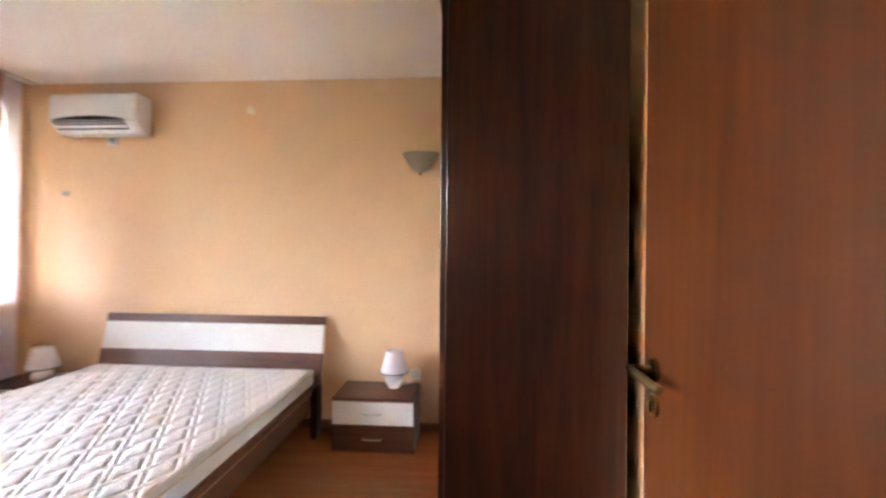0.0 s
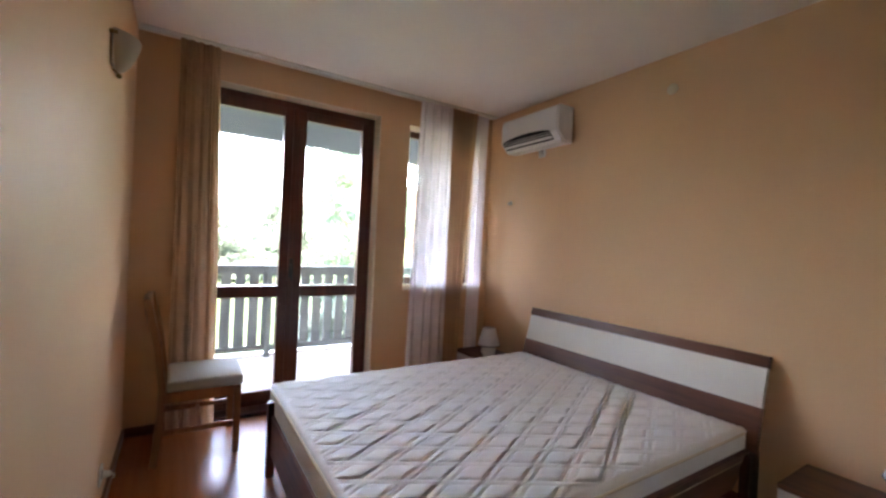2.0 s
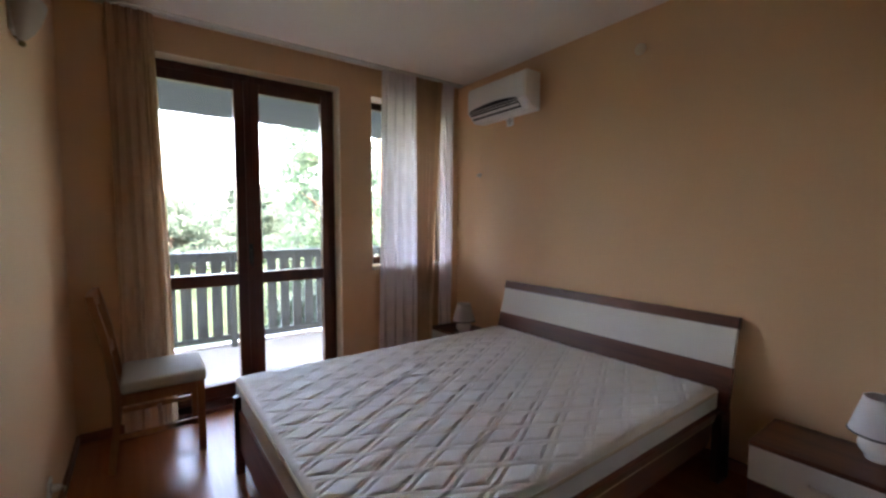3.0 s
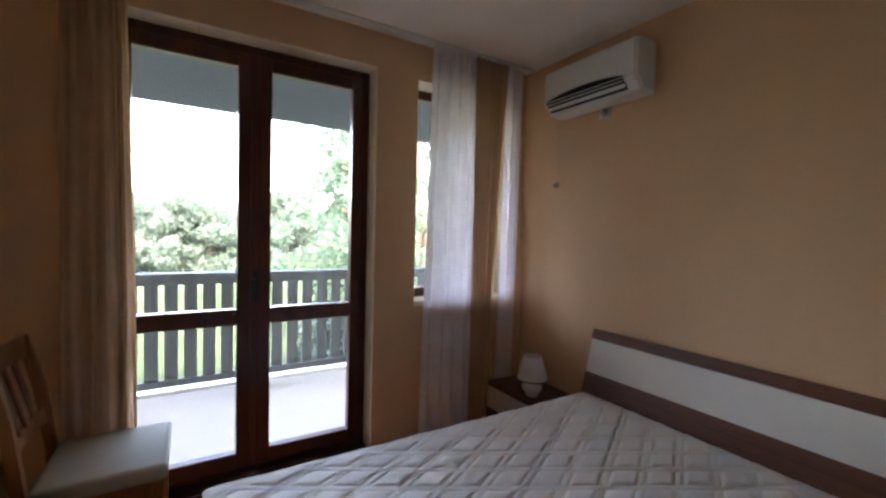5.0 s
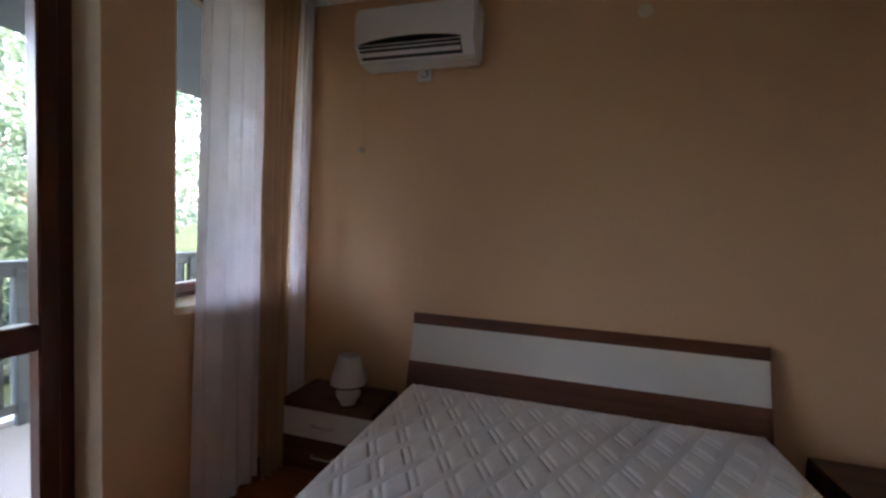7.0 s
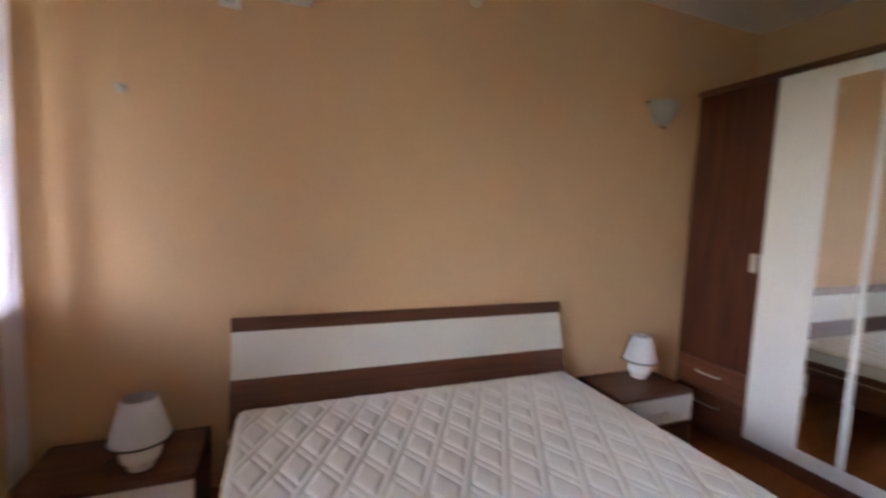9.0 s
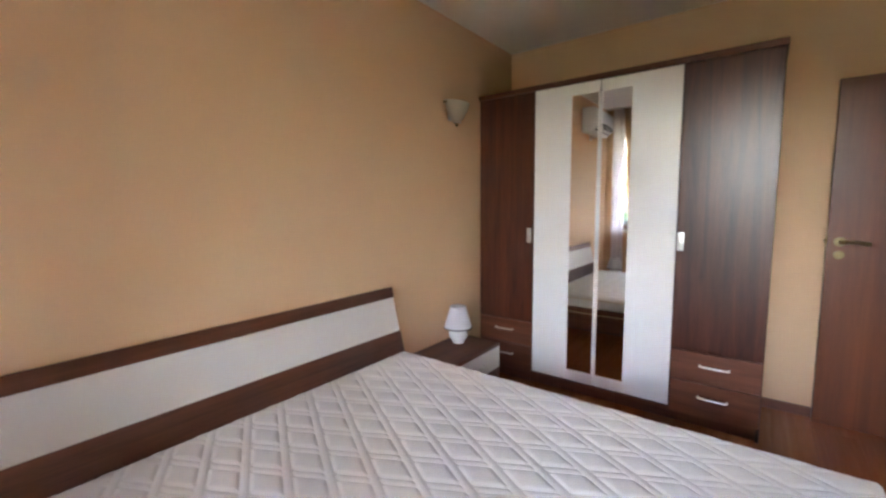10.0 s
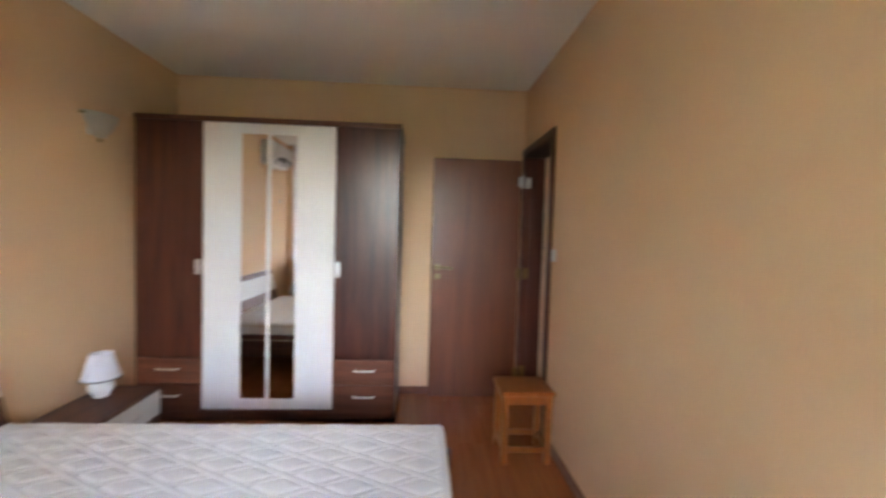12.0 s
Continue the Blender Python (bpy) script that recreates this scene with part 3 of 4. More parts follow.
# ---- wardrobe ----
def wardrobe():
    x0, x1, y0, y1, h = -0.158, 0.362, 1.722, 3.530, 2.142
    w = thing("wardrobe", (0.10, 2.63, 0), "four-door walnut wardrobe with white mirrored middle doors", "wardrobe")
    o = Vector((0.10, 2.63, 0))

    def loc(a):
        return tuple(Vector(a) - o)

    def b(name, lo, hi, mat, parent=w, bevel=0.0015, label=""):
        return block(name, loc(lo), loc(hi), mat, parent, bevel, label)
    for ya in (y0, y1 - 0.018):
        b("side_panel", (x0, ya, 0), (x1, ya + 0.018, h - 0.034), WALNUT_V)
    for ya in (2.165, 3.070):
        b("partition", (x0 + 0.004, ya - 0.009, 0.06), (x1 - 0.01, ya + 0.009, h - 0.034), WALNUT_V)
    b("top_board", (x0 - 0.028, y0 - 0.006, h - 0.034), (x1, y1 + 0.006, h), WALNUT_Y, bevel=0.003)
    b("back_panel", (x1 - 0.006, y0 + 0.018, 0.05), (x1 - 0.002, y1 - 0.018, h - 0.04), WALNUT_V)
    b("bottom_board", (x0 + 0.003, y0 + 0.018, 0.062), (x1 - 0.006, y1 - 0.018, 0.08), WALNUT_Y)
    b("plinth", (x0 + 0.022, y0 + 0.018, 0), (x0 + 0.038, y1 - 0.018, 0.062), WALNUT_Y)
    g = 0.0025
    xf = x0 - 0.018
    xb = x0 - 0.001
    for ya, yb in ((y0 + 0.001, 2.168), (3.078, y1 - 0.001)):
        d = b("door", (xf, ya + g, 0.462), (xb, yb - g, h - 0.036), WALNUT_V)
        hy = yb - 0.022 if ya < 2 else ya + 0.024
        bm = bmesh.new()
        bx(bm, loc((xf - 0.020, hy - 0.017, 1.052)), loc((xf - 0.014, hy + 0.017, 1.158)), 0.004)
        for zz in (1.075, 1.135):
            bx(bm, loc((xf - 0.015, hy - 0.006, zz - 0.006)), loc((xf + 0.001, hy + 0.006, zz + 0.006)))
        part("door_handle", bm, CHROME, d, "satin chrome plate handle")
        for z0, z1 in ((0.278, 0.456), (0.084, 0.272)):
            dr = b("drawer", (xf, ya + g, z0), (xb, yb - g, z1), WALNUT_Y)
            yc, zc = (ya + yb) / 2, (z0 + z1) / 2 + 0.018
            bm = bmesh.new()
            tube(bm, [loc((xf + 0.002, yc - 0.07, zc)), loc((xf - 0.018, yc - 0.07, zc)), loc((xf - 0.024, yc - 0.055, zc)), loc((xf - 0.024, yc + 0.055, zc)), loc((xf - 0.018, yc + 0.07, zc)), loc((xf + 0.002, yc + 0.07, zc))], 0.0065)
            part("drawer_handle", bm, CHROME, dr, "satin chrome bar handle")
    ym = 2.626
    for ya, yb, ma, mb in ((2.170, ym, 2.440, ym - 0.014), (ym, 3.076, ym + 0.014, 2.810)):
        d = b("door", (xf, ya + g, 0.098), (xb, yb - g, h - 0.036), WHITE_FOIL, label="white foil door with narrow mirror")
        b("mirror", (xf - 0.004, ma, 0.178), (xf - 0.0005, mb, 2.032), MIRROR, d, 0.0, "tall narrow mirror glass")
        hy = ya + 0.026 if ya < 2.5 else yb - 0.026
        bm = bmesh.new()
        bx(bm, loc((xf - 0.020, hy - 0.015, 1.052)), loc((xf - 0.014, hy + 0.015, 1.158)), 0.004)
        for zz in (1.075, 1.135):
            bx(bm, loc((xf - 0.015, hy - 0.006, zz - 0.006)), loc((xf + 0.001, hy + 0.006, zz + 0.006)))
        part("door_handle", bm, WHITE_FOIL, d, "white plate handle")


wardrobe()


# ---- air conditioner and wall fittings ----
def air_conditioner():
    a = thing("air_conditioner", (-2.868, YN, 2.19), "white split air conditioner with dark open louvre on the wall", "air conditioner")
    w, d, h = 0.335, 0.185, 0.285
    prof = [(0.0, 0.0), (0.0, h), (-d * 0.80, h), (-d * 0.93, h - 0.016), (-d, h - 0.05), (-d, 0.075), (-d * 0.62, 0.006), (-d * 0.5, 0.0)]
    bm = bmesh.new()
    cols = []
    for x in (-w, w):
        cols.append([bm.verts.new((x, y, z)) for y, z in prof])
    for k in range(len(prof)):
        j = (k + 1) % len(prof)
        bm.faces.new((cols[0][k], cols[0][j], cols[1][j], cols[1][k]))
    bm.faces.new(cols[0])
    bm.faces.new(cols[1][::-1])
    bmesh.ops.bevel(bm, geom=[e for e in bm.edges if abs(e.verts[0].co.x - e.verts[1].co.x) < 1e-6], offset=0.012, segments=3, affect="EDGES")
    part("body", bm, PLASTIC, a)
    # upper dark slot, bowed like the open flap
    bm = bmesh.new()
    n = 24
    up, lo = [], []
    for k in range(n + 1):
        x = -w + 0.03 + (2 * w - 0.10) * k / n
        bow = 0.031 * math.sin(math.pi * k / n) ** 0.7
        up.append(bm.verts.new((x, -d - 0.0035, 0.079 + bow)))
        lo.append(bm.verts.new((x, -d - 0.0035, 0.077)))
    for k in range(n):
        bm.faces.new((lo[k], lo[k + 1], up[k + 1], up[k]))
    bmesh.ops.solidify(bm, geom=bm.faces[:], thickness=0.003)
    part("air_slot", bm, DARK, a, "black air slot")
    # air outlet on the sloping underside, with two white vanes
    slope = Matrix(((1, 0, 0, 0), (0, 0.714, 0.70, -d), (0, -0.70, 0.714, 0.075), (0, 0, 0, 1)))
    bm = bmesh.new()
    bx(bm, (-w + 0.028, 0.002, -0.0015), (w - 0.078, 0.077, 0.010), m=slope)
    part("air_outlet", bm, DARK, a, "black air outlet", False)
    for s0, s1 in ((0.015, 0.020), (0.036, 0.058)):
        bm = bmesh.new()
        bx(bm, (-w + 0.028, s0, -0.0065), (w - 0.084, s1, -0.002), 0.001, 1, slope)
        part("louvre", bm, PLASTIC, a, "", False)
    bm = bmesh.new()
    bx(bm, (-w + 0.02, -d * 0.66, -0.004), (w - 0.02, -0.03, 0.012), 0.004)
    part("bottom_tray", bm, PLASTIC, a)
    block("side_grille", (w + 0.0005, -d * 0.55, 0.08), (w + 0.003, -d * 0.35, 0.2), PLASTIC, a, 0.001, "ribbed side vent")


air_conditioner()


def wall_socket(at, rz, label, plug=False):
    s = thing("wall_socket", at, label, "socket", rz=rz)
    block("plate", (-0.040, -0.010, -0.040), (0.040, 0.0, 0.040), PLASTIC, s, 0.004)
    # flat disc on the plate; its grey paints the shade of a recess
    bm = bmesh.new()
    rod(bm, (0, -0.0105, 0), (0, -0.0085, 0), 0.021, n=20)
    part("well", bm, SOFFIT, s, "flat disc coloured grey as a shaded recess")
    bm = bmesh.new()
    for k in (-0.0095, 0.0095):
        rod(bm, (k, -0.0112, 0), (k, -0.0100, 0), 0.0028, n=10)
    part("pin_holes", bm, DARK, s)
    if plug:
        bm = bmesh.new()
        rod(bm, (0, -0.012, 0), (0, -0.042, 0), 0.018, 0.013, 16)
        tube(bm, [(0, -0.04, 0), (0.004, -0.055, -0.008), (0.014, -0.05, -0.03)], 0.0035, 6)
        part("plug", bm, PLASTIC, s, "white plug with flex")
    return s


wall_socket((-2.857, YN, 2.165), 0, "white wall socket under the air conditioner", True)
wall_socket((-0.482, YN, 0.415), 0, "white wall socket behind the bedside lamp", True)
wall_socket((-2.66, YS, 0.21), 180, "white wall socket low on the wall", True)
wall_socket((-1.73, YS, 0.30), 180, "white wall socket low on the wall")


def wall_cap():
    c = thing("junction_cover", (-1.750, YN, 2.388), "round white junction box cover on the wall", "junction cover")
    bm = bmesh.new()
    lathe(bm, [(0, 0.0), (0.035, 0.0), (0.035, 0.004), (0.032, 0.007), (0.016, 0.010), (0.0, 0.0105)], 28)
    bmesh.ops.transform(bm, matrix=Matrix.Rotation(radians(90), 4, "X"), verts=bm.verts)
    part("cover", bm, REVEAL, c)


wall_cap()


def pipe_stub():
    c = thing("drain_cover", (-3.235, YN, 1.755), "small grey drain pipe end on the wall", "pipe end")
    bm = bmesh.new()
    rod(bm, (0, 0, 0), (0, -0.012, 0), 0.020, n=20)
    rod(bm, (0, -0.012, 0), (0.0, -0.035, -0.006), 0.012)
    part("pipe", bm, TILE, c)
    bm = bmesh.new()
    bx(bm, (-0.005, -0.0022, 0.03), (0.006, 0.0, 0.44))
    part("cable_cover", bm, WALL, c, "painted-over cable strip")


pipe_stub()


def light_switch():
    s = thing("light_switch", (-0.475, YS, 1.262), "white rocker light switch beside the doorway", "light switch")
    block("plate", (-0.040, 0.0, -0.040), (0.040, 0.010, 0.040), PLASTIC, s, 0.004)
    bm = bmesh.new()
    bx(bm, (-0.026, 0, -0.026), (0.026, 0.006, 0.026), 0.003, m=Matrix.Translation((0, 0.009, 0)) @ Matrix.Rotation(radians(4), 4, "X"))
    part("rocker", bm, PLASTIC, s)


light_switch()


def wall_lamp(at, rz, label):
    s = thing("wall_lamp", at, label, "wall lamp", "frosted wall lamps", rz)
    block("back_plate", (-0.075, -0.012, -0.105), (0.075, 0, 0.035), CHROME, s, 0.004, "satin metal back plate")
    bm = bmesh.new()
    outer = [(0.010, -0.118), (0.040, -0.106), (0.075, -0.076), (0.104, -0.034), (0.122, 0.003), (0.130, 0.024)]
    inner = [(r - 0.005, z + 0.002) for r, z in reversed(outer)]
    lathe(bm, outer + inner, 24, math.pi, math.pi, 0.66)
    bmesh.ops.translate(bm, verts=bm.verts, vec=(0, -0.013, 0))
    part("glass_bowl", bm, FROST, s, "frosted white glass half bowl")
    for x, z in ((-0.120, 0.012), (0.120, 0.012)):
        bm = bmesh.new()
        rod(bm, (x, -0.001, z), (x, -0.028, z), 0.008)
        part("clip", bm, BRASS, s, "brass clip")
    bm = bmesh.new()
    bmesh.ops.create_uvsphere(bm, u_segments=14, v_segments=8, radius=0.011, matrix=Matrix.Translation((0, -0.024, -0.129)))
    rod(bm, (0, -0.022, -0.122), (0, -0.002, -0.104), 0.004)
    part("finial", bm, BRASS, s, "small brass finial")


wall_lamp((-0.455, YN, 2.025), 0, "frosted glass half-bowl wall lamp above the nightstand")
wall_lamp((-2.55, YS, 2.12), 180, "frosted glass half-bowl wall lamp with brass finial")


# ---- curtains ----
def curtain(name, y0, y1, x, mat, folds, amp, label, y0b=None, y1b=None, z0=0.03, seed=1, lean=0.0):
    """A hanging cloth with pleats: y0..y1 at the rail, y0b..y1b at the hem."""
    rnd = random.Random(seed)
    y0b, y1b = y0 if y0b is None else y0b, y1 if y1b is None else y1b
    n, k = folds * 14, 46
    ph = [rnd.uniform(-0.5, 0.5) for _ in range(folds + 2)]
    am = [rnd.uniform(0.65, 1.25) for _ in range(folds + 2)]
    z1 = ZC - 0.014
    rows = []
    bm = bmesh.new()
    for j in range(k + 1):
        v = j / k
        z = z1 + (z0 - z1) * v
        row = []
        for i in range(n + 1):
            s = i / n
            f = s * folds
            c = int(min(f, folds - 1e-6))
            a = am[c] * (1 - (f - c)) + am[c + 1] * (f - c)
            p = ph[c] * (1 - (f - c)) + ph[c + 1] * (f - c)
            tight = min(1.0, v / 0.06)
            wave = math.sin(math.tau * f + p * (0.4 + 1.4 * v)) * a * amp * (0.45 + 0.55 * tight)
            fine = 0.25 * amp * math.sin(math.tau * f * 2.7 + 3 * v + seed) * (1 - tight * 0.6)
            ya = y0 + (y0b - y0) * v
            yb = y1 + (y1b - y1) * v
            bulge = 0.012 * math.sin(3.2 * v + seed) + 2 * lean * v * v
            row.append(bm.verts.new((x + wave + fine + bulge * 0.5, ya + (yb - ya) * s + 0.010 * math.sin(math.tau * f * 0.5 + 5 * v) * v, z)))
        rows.append(row)
    for a, b in zip(rows, rows[1:]):
        for i in range(n):
            bm.faces.new((a[i], a[i + 1], b[i + 1], b[i]))
    rows_xy = [tuple(v.co) for v in rows[0]]
    c = thing(name, (0, 0, 0), label, "curtain")
    o = part("cloth", bm, mat, c)
    bm = bmesh.new()
    top = []
    for i in range(n + 1):
        p = rows_xy[i]
        top.append([bm.verts.new((p[0] + 0.003, p[1], z)) for z in (ZC - 0.016, ZC - 0.075)])
    for a, b in zip(top, top[1:]):
        bm.faces.new((a[0], b[0], b[1], a[1]))
    part("heading_tape", bm, mat, c, "gathered heading tape")
    return o


XC = XW + 0.072
curtain("sheer_curtain", 2.715, 3.06, XC, SHEER, 4, 0.022, "white sheer voile curtain half covering the window", 2.675, 3.06, seed=3)
curtain("drape", 3.05, 3.285, XC + 0.012, DRAPE, 5, 0.022, "beige-brown drape gathered in the corner", 3.03, 3.15, seed=5, lean=0.025)
curtain("drape", 3.275, 3.33, XC + 0.008, DRAPE_LIT, 2, 0.016, "beige drape edge coloured paler as if lit by the window", 3.12, 3.17, seed=8, lean=0.055)
curtain("sheer_curtain", 3.315, 3.475, XC - 0.012, SHEER_EDGE, 4, 0.013, "narrow strip of white sheer curtain in the corner", 3.305, 3.46, seed=9)
curtain("drape", 0.92, 1.13, XC + 0.01, DRAPE, 4, 0.020, "beige-brown drape drawn to the side of the balcony door", 0.93, 1.17, seed=11)
curtain("drape", 1.10, 1.15, XC + 0.005, DRAPE_LIT, 2, 0.010, "edge of the drape by the balcony door, coloured paler as if lit", 1.14, 1.21, seed=12)


def curtain_rail():
    r = thing("curtain_rail", (0, 0, 0), "slim white double curtain track on the ceiling", "curtain rail")
    for k in (XC, XC + 0.03):
        block("track", (k - 0.010, YS + 0.02, ZC - 0.014), (k + 0.010, YN - 0.02, ZC), PLASTIC, r, 0.002)


curtain_rail()


# ---- chair and stool ----
def chair():
    c = thing("chair", (-3.27, 1.10, 0), "beech-coloured wooden chair with padded beige seat", "chair")
    s = 0.195
    lz = 0.415
    for sx in (-1, 1):
        bm = bmesh.new()
        bx(bm, (sx * s - 0.018, s - 0.02, 0), (sx * s + 0.018, s + 0.018, lz), 0.004)
        part("leg", bm, CHAIRWOOD, c, "", False)
        bm = bmesh.new()
        pts = [(sx * s, -s - 0.03, 0.0), (sx * s, -s, 0.25), (sx * s, -s, 0.46), (sx * s * 0.97, -s - 0.035, 0.72), (sx * s * 0.95, -s - 0.085, 0.95)]
        rings = []
        for p in pts:
            rings.append([bm.verts.new((p[0] + dx * 0.015, p[1] + dy * 0.018, p[2])) for dx, dy in ((-1, -1), (1, -1), (1, 1), (-1, 1))])
        for a, b in zip(rings, rings[1:]):
            for k in range(4):
                bm.faces.new((a[k], a[(k + 1) % 4], b[(k + 1) % 4], b[k]))
        bm.faces.new(rings[0][::-1])
        bm.faces.new(rings[-1])
        part("back_post", bm, CHAIRWOOD, c)
        block("side_stretcher", (sx * s - 0.009, -s + 0.012, 0.17), (sx * s + 0.009, s - 0.02, 0.20), CHAIRWOOD, c, 0.003)
        block("side_apron", (sx * s - 0.010, -s + 0.016, lz - 0.06), (sx * s + 0.010, s - 0.02, lz), CHAIRWOOD, c, 0.002)
    for ya in (s - 0.004, -s):
        block("apron", (-s + 0.018, ya - 0.009, lz - 0.06), (s - 0.018, ya + 0.009, lz), CHAIRWOOD, c, 0.002)
    block("stretcher", (-s + 0.009, -0.011, 0.172), (s - 0.009, 0.011, 0.196), CHAIRWOOD, c, 0.003)
    for z0, z1, yy in ((0.58, 0.64, -s - 0.018), (0.86, 0.95, -s - 0.075)):
        bm = bmesh.new()
        n = 10
        fr, bk = [], []
        for k in range(n + 1):
            x = -s + 0.012 + (2 * s - 0.024) * k / n
            yo = yy - 0.018 * math.sin(math.pi * k / n)
            fr.append((bm.verts.new((x, yo + 0.008, z0)), bm.verts.new((x, yo + 0.008 - 0.006, z1))))
            bk.append((bm.verts.new((x, yo - 0.010, z0)), bm.verts.new((x, yo - 0.016, z1))))
        for k in range(n):
            bm.faces.new((fr[k][0], fr[k + 1][0], fr[k + 1][1], fr[k][1]))
            bm.faces.new((bk[k][0], bk[k][1], bk[k + 1][1], bk[k + 1][0]))
            bm.faces.new((fr[k][1], fr[k + 1][1], bk[k + 1][1], bk[k][1]))
            bm.faces.new((fr[k][0], bk[k][0], bk[k + 1][0], fr[k + 1][0]))
        part("back_rail", bm, CHAIRWOOD, c)
    for x in (-0.09, 0.0, 0.09):
        bm = bmesh.new()
        tube(bm, [(x, -s - 0.028, 0.635), (x, -s - 0.06, 0.76), (x, -s - 0.088, 0.865)], 0.010, 8)
        part("spindle", bm, CHAIRWOOD, c)
    bm = bmesh.new()
    bx(bm, (-s - 0.022, -s + 0.022, lz + 0.0005), (s + 0.022, s + 0.030, lz + 0.066), 0.022, 4)
    part("seat", bm, SEATCLOTH, c, "padded beige cloth seat")


chair()


def stool():
    s = thing("stool", (-0.585, 0.895, 0), "small orange-varnished pine stool with open lower frame", "stool")
    hx, hy, h = 0.145, 0.165, 0.45
    block("seat", (-hx, -hy, h - 0.028), (hx, hy, h), STOOLWOOD, s, 0.006)
    for sx in (-1, 1):
        for sy in (-1, 1):
            cx, cy = sx * (hx - 0.032), sy * (hy - 0.032)
            block("leg", (cx - 0.019, cy - 0.019, 0), (cx + 0.019, cy + 0.019, h - 0.028), STOOLWOOD, s, 0.004)
    for sy in (-1, 1):
        cy = sy * (hy - 0.032)
        block("apron", (-hx + 0.051, cy - 0.009, h - 0.085), (hx - 0.051, cy + 0.009, h - 0.028), STOOLWOOD, s, 0.003)
        block("stretcher", (-hx + 0.051, cy - 0.010, 0.07), (hx - 0.051, cy + 0.010, 0.105), STOOLWOOD, s, 0.003)
    for sx in (-1, 1):
        cx = sx * (hx - 0.032)
        block("apron", (cx - 0.009, -hy + 0.051, h - 0.085), (cx + 0.009, hy - 0.051, h - 0.028), STOOLWOOD, s, 0.003)
        block("stretcher", (cx - 0.010, -hy + 0.051, 0.07), (cx + 0.010, hy - 0.051, 0.105), STOOLWOOD, s, 0.003)


stool()

# ---- balcony ----
BX, BZ, BY0, BY1 = -5.37, -0.04, -2.5, 7.5
structure("balcony_floor", [((BX - 0.10, BY0, BZ - 0.18), (XW - WT, BY1, BZ))], TILE, "pale grey screeded balcony floor")
# kerb coloured white to paint the bright skylit strip along the edge
structure("balcony_kerb", [((BX - 0.10, BY0, BZ), (BX - 0.005, BY1, BZ + 0.035))], PLASTIC, "raised balcony edge, coloured white as if skylit", 0.004)
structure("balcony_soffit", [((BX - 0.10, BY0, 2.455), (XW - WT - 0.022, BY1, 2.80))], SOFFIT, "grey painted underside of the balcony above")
structure("wall_outer", [((XW - WT - 0.02, BY0, -0.4), (XW - WT - 0.002, YS - 0.02, 2.6)), ((XW - WT - 0.02, YN + 0.01, -0.4), (XW - WT - 0.002, BY1, 2.6))], RENDER_OUT, "pale rendered outside wall along the balcony")
structure("wall_balcony_end", [((BX - 0.10, 0.0, BZ), (XW - WT - 0.022, 0.15, 2.455))], RENDER_OUT, "pale rendered wall closing the balcony end")


def railing():
    r = thing("balcony_railing", (BX, 0, BZ), "dark weathered wooden balcony railing with upright boards, haze tint in its colour", "railing")
    block("handrail", (-0.05, BY0, 1.005), (0.05, BY1, 1.05), RAILWOOD, r, 0.006)
    block("upper_rail", (0.0, BY0, 0.950), (0.035, BY1, 1.004), RAILWOOD, r, 0.004)
    block("lower_rail", (0.0, BY0, 0.082), (0.035, BY1, 0.140), RAILWOOD, r, 0.004)
    y = BY0 + 0.6
    while y < BY1:
        block("post", (0.001, y - 0.03, 0), (0.05, y + 0.03, 1.004), RAILWOOD, r, 0.004)
        y += 1.247
    bm = bmesh.new()
    # plain upright board
    side = [(0.0, 0.049), (0.92, 0.049)]
    rows = []
    for z, w in side:
        rows.append([bm.verts.new(p) for p in ((-0.022, -w, z + 0.08), (-0.022, w, z + 0.08), (-0.001, w, z + 0.08), (-0.001, -w, z + 0.08))])
    for a, b in zip(rows, rows[1:]):
        for k in range(4):
            bm.faces.new((a[k], a[(k + 1) % 4], b[(k + 1) % 4], b[k]))
    bm.faces.new(rows[0][::-1])
    bm.faces.new(rows[-1])
    me = mesh_of("slat", bm, RAILWOOD, False)
    y = BY0 + 0.07
    while y < BY1:
        s = new("slat", me)
        s.parent = r
        s.location = (0, y, 0)
        y += 0.142


railing()

# ---- outside ----
GZ = -0.75
bm = bmesh.new()
bmesh.ops.create_grid(bm, x_segments=2, y_segments=2, size=900)
bmesh.ops.translate(bm, verts=bm.verts, vec=(0, 0, GZ))
tagged(part("ground", bm, GRASS, None, "green lawn under and beyond the balcony"), kind="structure")


def leaf_cloud(name, centres, per, size, mat, parent, rng):
    """Small leaves scattered through uneven clumps."""
    c = np.repeat(np.array(centres), per, axis=0)
    n = len(c)
    d = rng.normal(size=(n, 3))
    d /= np.linalg.norm(d, axis=1)[:, None]
    p = c[:, :3] + d * (c[:, 3] * rng.uniform(0.35, 1.0, n) ** 0.6)[:, None] * np.array([1, 1, 0.75])
    a = rng.normal(size=(n, 3))
    a /= np.linalg.norm(a, axis=1)[:, None]
    b = np.cross(a, rng.normal(size=(n, 3)))
    b /= np.linalg.norm(b, axis=1)[:, None]
    s = size * rng.uniform(0.6, 1.4, n)[:, None]
    quad = np.stack([p - a * s, p + b * s * 0.45, p + a * s, p - b * s * 0.45], 1).reshape(-1, 3)
    me = bpy.data.meshes.new(name)
    me.from_pydata(quad.tolist(), [], np.arange(4 * n).reshape(n, 4).tolist())
    me.materials.append(mat)
    o = new(name, me)
    o.parent = parent
    return o


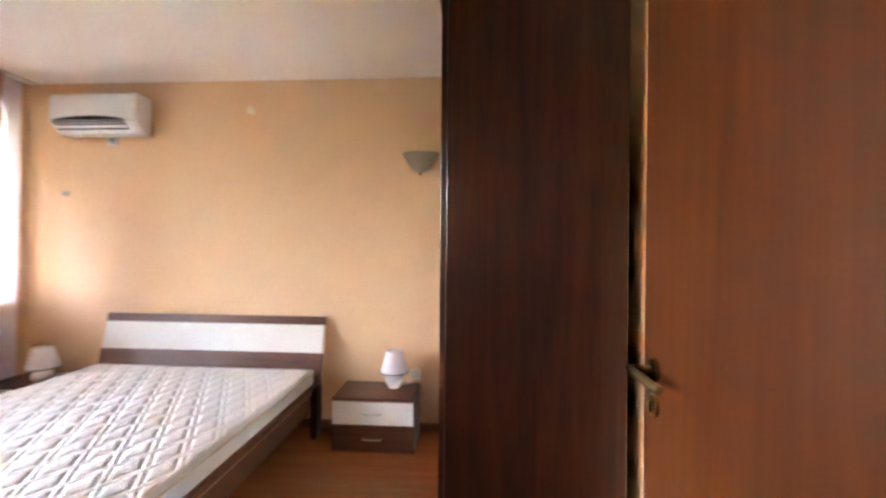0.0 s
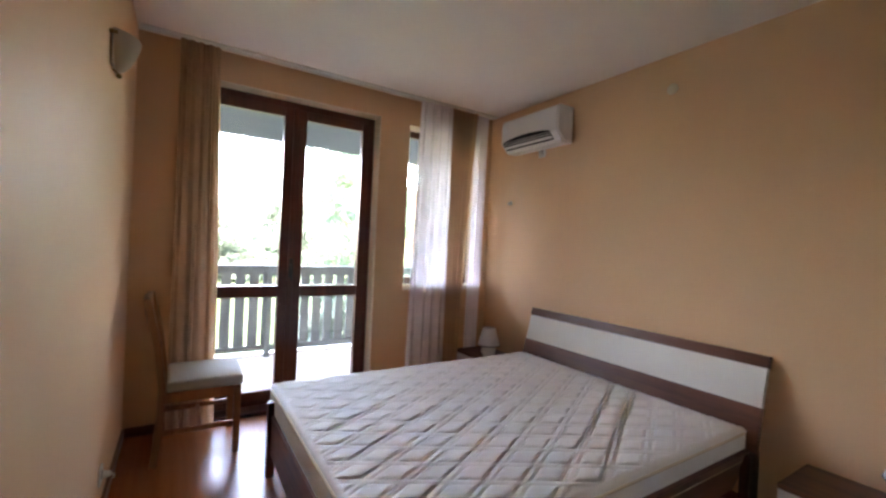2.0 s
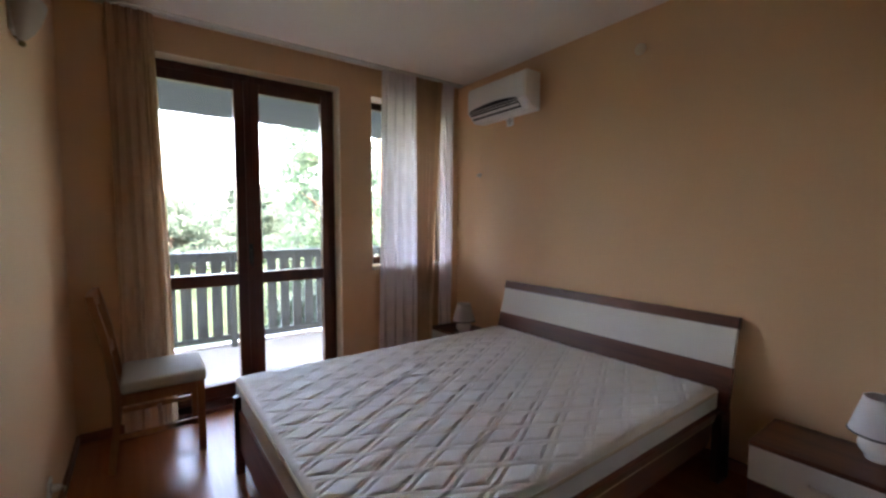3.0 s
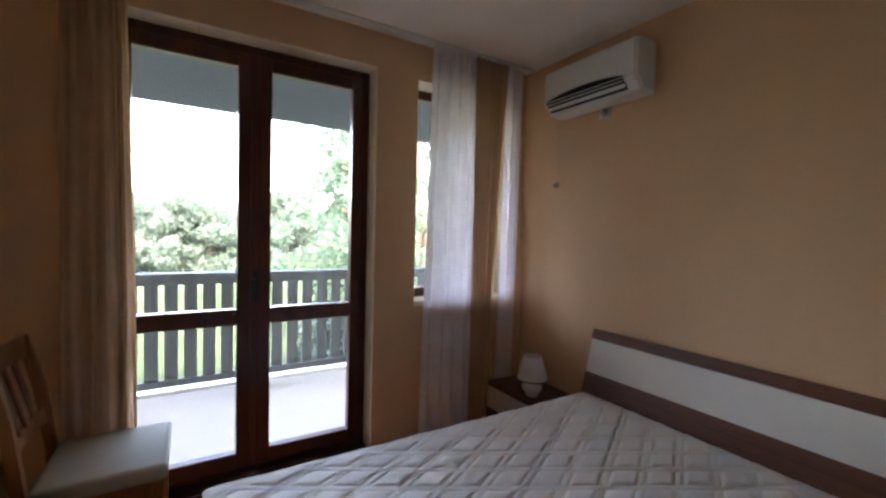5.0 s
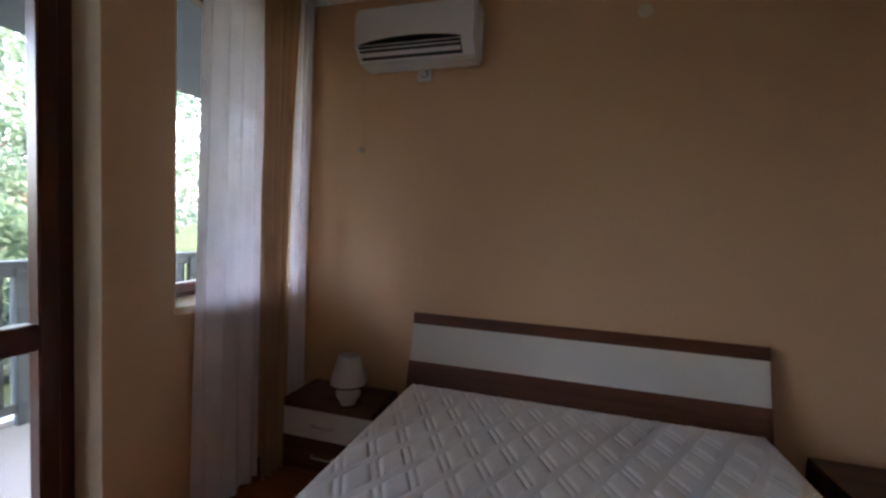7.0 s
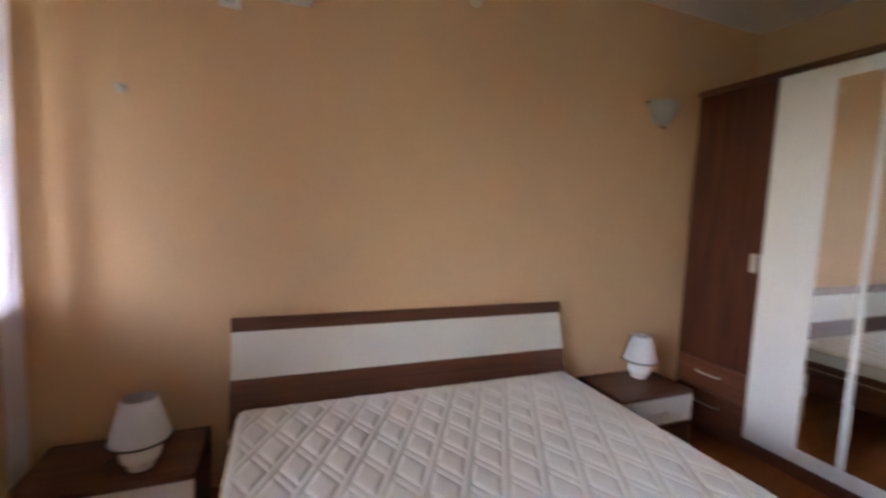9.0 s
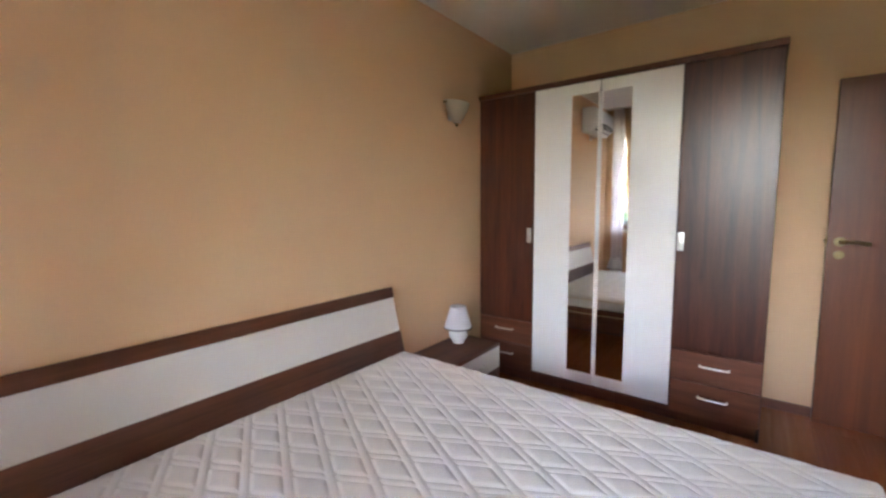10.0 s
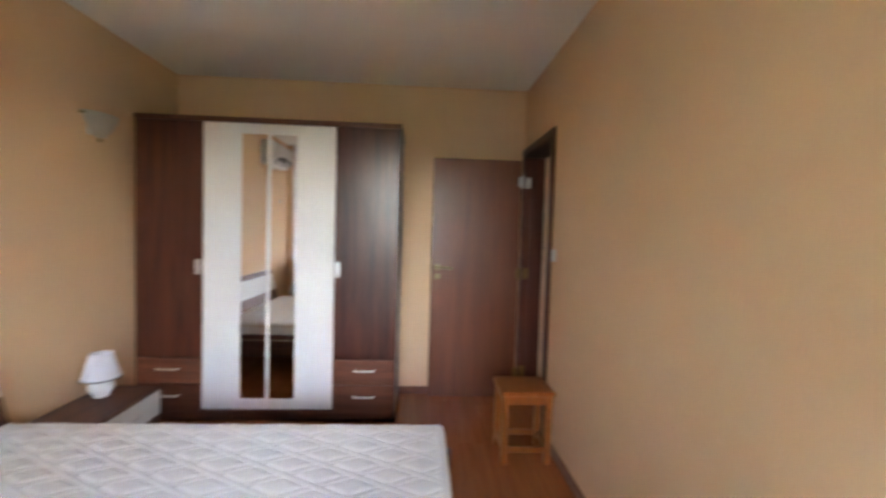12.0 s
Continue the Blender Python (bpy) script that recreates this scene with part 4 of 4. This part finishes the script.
def tree(x, y, height, spread, seed, label, mat, clumps=60, per=90, leaf=0.09, low=0.35, name="tree"):
    rng = np.random.default_rng(seed)
    t = thing(name, (x, y, GZ), label, name)
    bm = bmesh.new()
    lean = rng.normal(size=2) * 0.04 * height
    trunk = [(lean[0] * k / 6, lean[1] * k / 6, height * 0.9 * k / 6) for k in range(7)]
    for k in range(6):
        rod(bm, trunk[k], trunk[k + 1], height * 0.022 * (1 - k / 7), height * 0.022 * (1 - (k + 1) / 7), 9)
    centres = []
    for k in range(clumps):
        h = low + (1 - low) * rng.uniform()
        reach = spread * (1.15 - abs(h - low - 0.25) / (1.05 - low)) * rng.uniform(0.3, 1.0)
        a = rng.uniform(0, math.tau)
        px, py, pz = lean[0] * h + reach * math.cos(a), lean[1] * h + reach * math.sin(a), height * h + rng.normal() * 0.1
        centres.append((px, py, pz, spread * rng.uniform(0.13, 0.30)))
        if k % 3 == 0:
            hz = max(0.15, h - 0.12)
            rod(bm, (lean[0] * hz, lean[1] * hz, height * hz * 0.97), (px, py, pz), height * 0.006, height * 0.0015, 6)
    part("trunk", bm, BARK, t)
    leaf_cloud("crown", centres, per, leaf, mat, t, rng)


tree(-9.5, 4.3, 4.6, 1.7, 21, "light green young tree close to the balcony", LEAF_A, 60, 150, 0.06, 0.2)
tree(-7.9, 3.5, 0.85, 0.75, 31, "low dense green shrub below the balcony", LEAF_B, 40, 120, 0.05, 0.15, "shrub")
tree(-8.6, 5.0, 0.95, 0.8, 32, "low dense green shrub below the balcony", LEAF_B, 40, 120, 0.05, 0.15, "shrub")
tree(-11.5, 7.2, 7.6, 2.6, 22, "tall open-crowned green tree", LEAF_A, 72, 110, 0.065, 0.25)
tree(-10.0, 10.5, 7.4, 2.5, 23, "tall open-crowned green tree", LEAF_B, 72, 100, 0.07, 0.3)
tree(-17.0, 12.0, 8.0, 3.0, 24, "tall green tree beyond the lawn, haze put into its colour", LEAF_B, 50, 100, 0.10, 0.25)
for k, (x, y, h) in enumerate(((-22, -6, 3.2), (-24, -1.5, 3.6), (-23, 2.2, 3.3), (-25, 6.0, 3.9), (-22, -11, 3.6), (-27, 10.5, 4.6), (-26, -16, 4.2), (-28, 16, 5.5))):
    tree(x, y, h, 2.6, 40 + k, "rounded green tree at the lawn's edge, haze put into its colour", LEAF_B, 70, 300, 0.095, 0.08)


def far_woods():
    rng = np.random.default_rng(7)
    c = [(rng.uniform(-75, -55), y, GZ + rng.uniform(0.5, 3.2), rng.uniform(1.5, 3.0)) for y in np.linspace(-110, 120, 130)]
    o = leaf_cloud("far_woods", c, 60, 0.55, LEAF_B, None, rng)
    tagged(o, "distant belt of green woodland, haze put into its colour", "woods", kind="stuff")


far_woods()

# ---- laminate floor ----
floor = structure("floor", [((XW, YS, -0.05), (XE, YN, -0.008)), ((HALL_X0, HALL_Y0, -0.05), (XE + 0.06, YS, -0.008))], PLANK, "orange-brown laminate floor")
pw, pl = 0.192, 1.285
row = 0
y = HALL_Y0
kinds = {}
while y < YN - 0.001:
    yb = min(y + pw, YN)
    xs, xe = (XW, XE) if y >= YS - WALL_S else (HALL_X0, XE + 0.06)
    x = xs - (row * 0.47 % 1.0) * pl
    while x < xe:
        a, b = max(x, xs), min(x + pl, xe)
        if b - a > 0.02:
            key = (round(b - a, 3), round(yb - y, 3))
            if key not in kinds:
                bm = bmesh.new()
                bx(bm, (0, 0, -0.008), (b - a - 0.0006, yb - y - 0.0006, 0.0), 0.0006, 1)
                kinds[key] = mesh_of("plank", bm, PLANK, False)
            p = new("plank", kinds[key])
            p.location = (a, y, 0)
            p.parent = floor
        x += pl
    y = yb
    row += 1
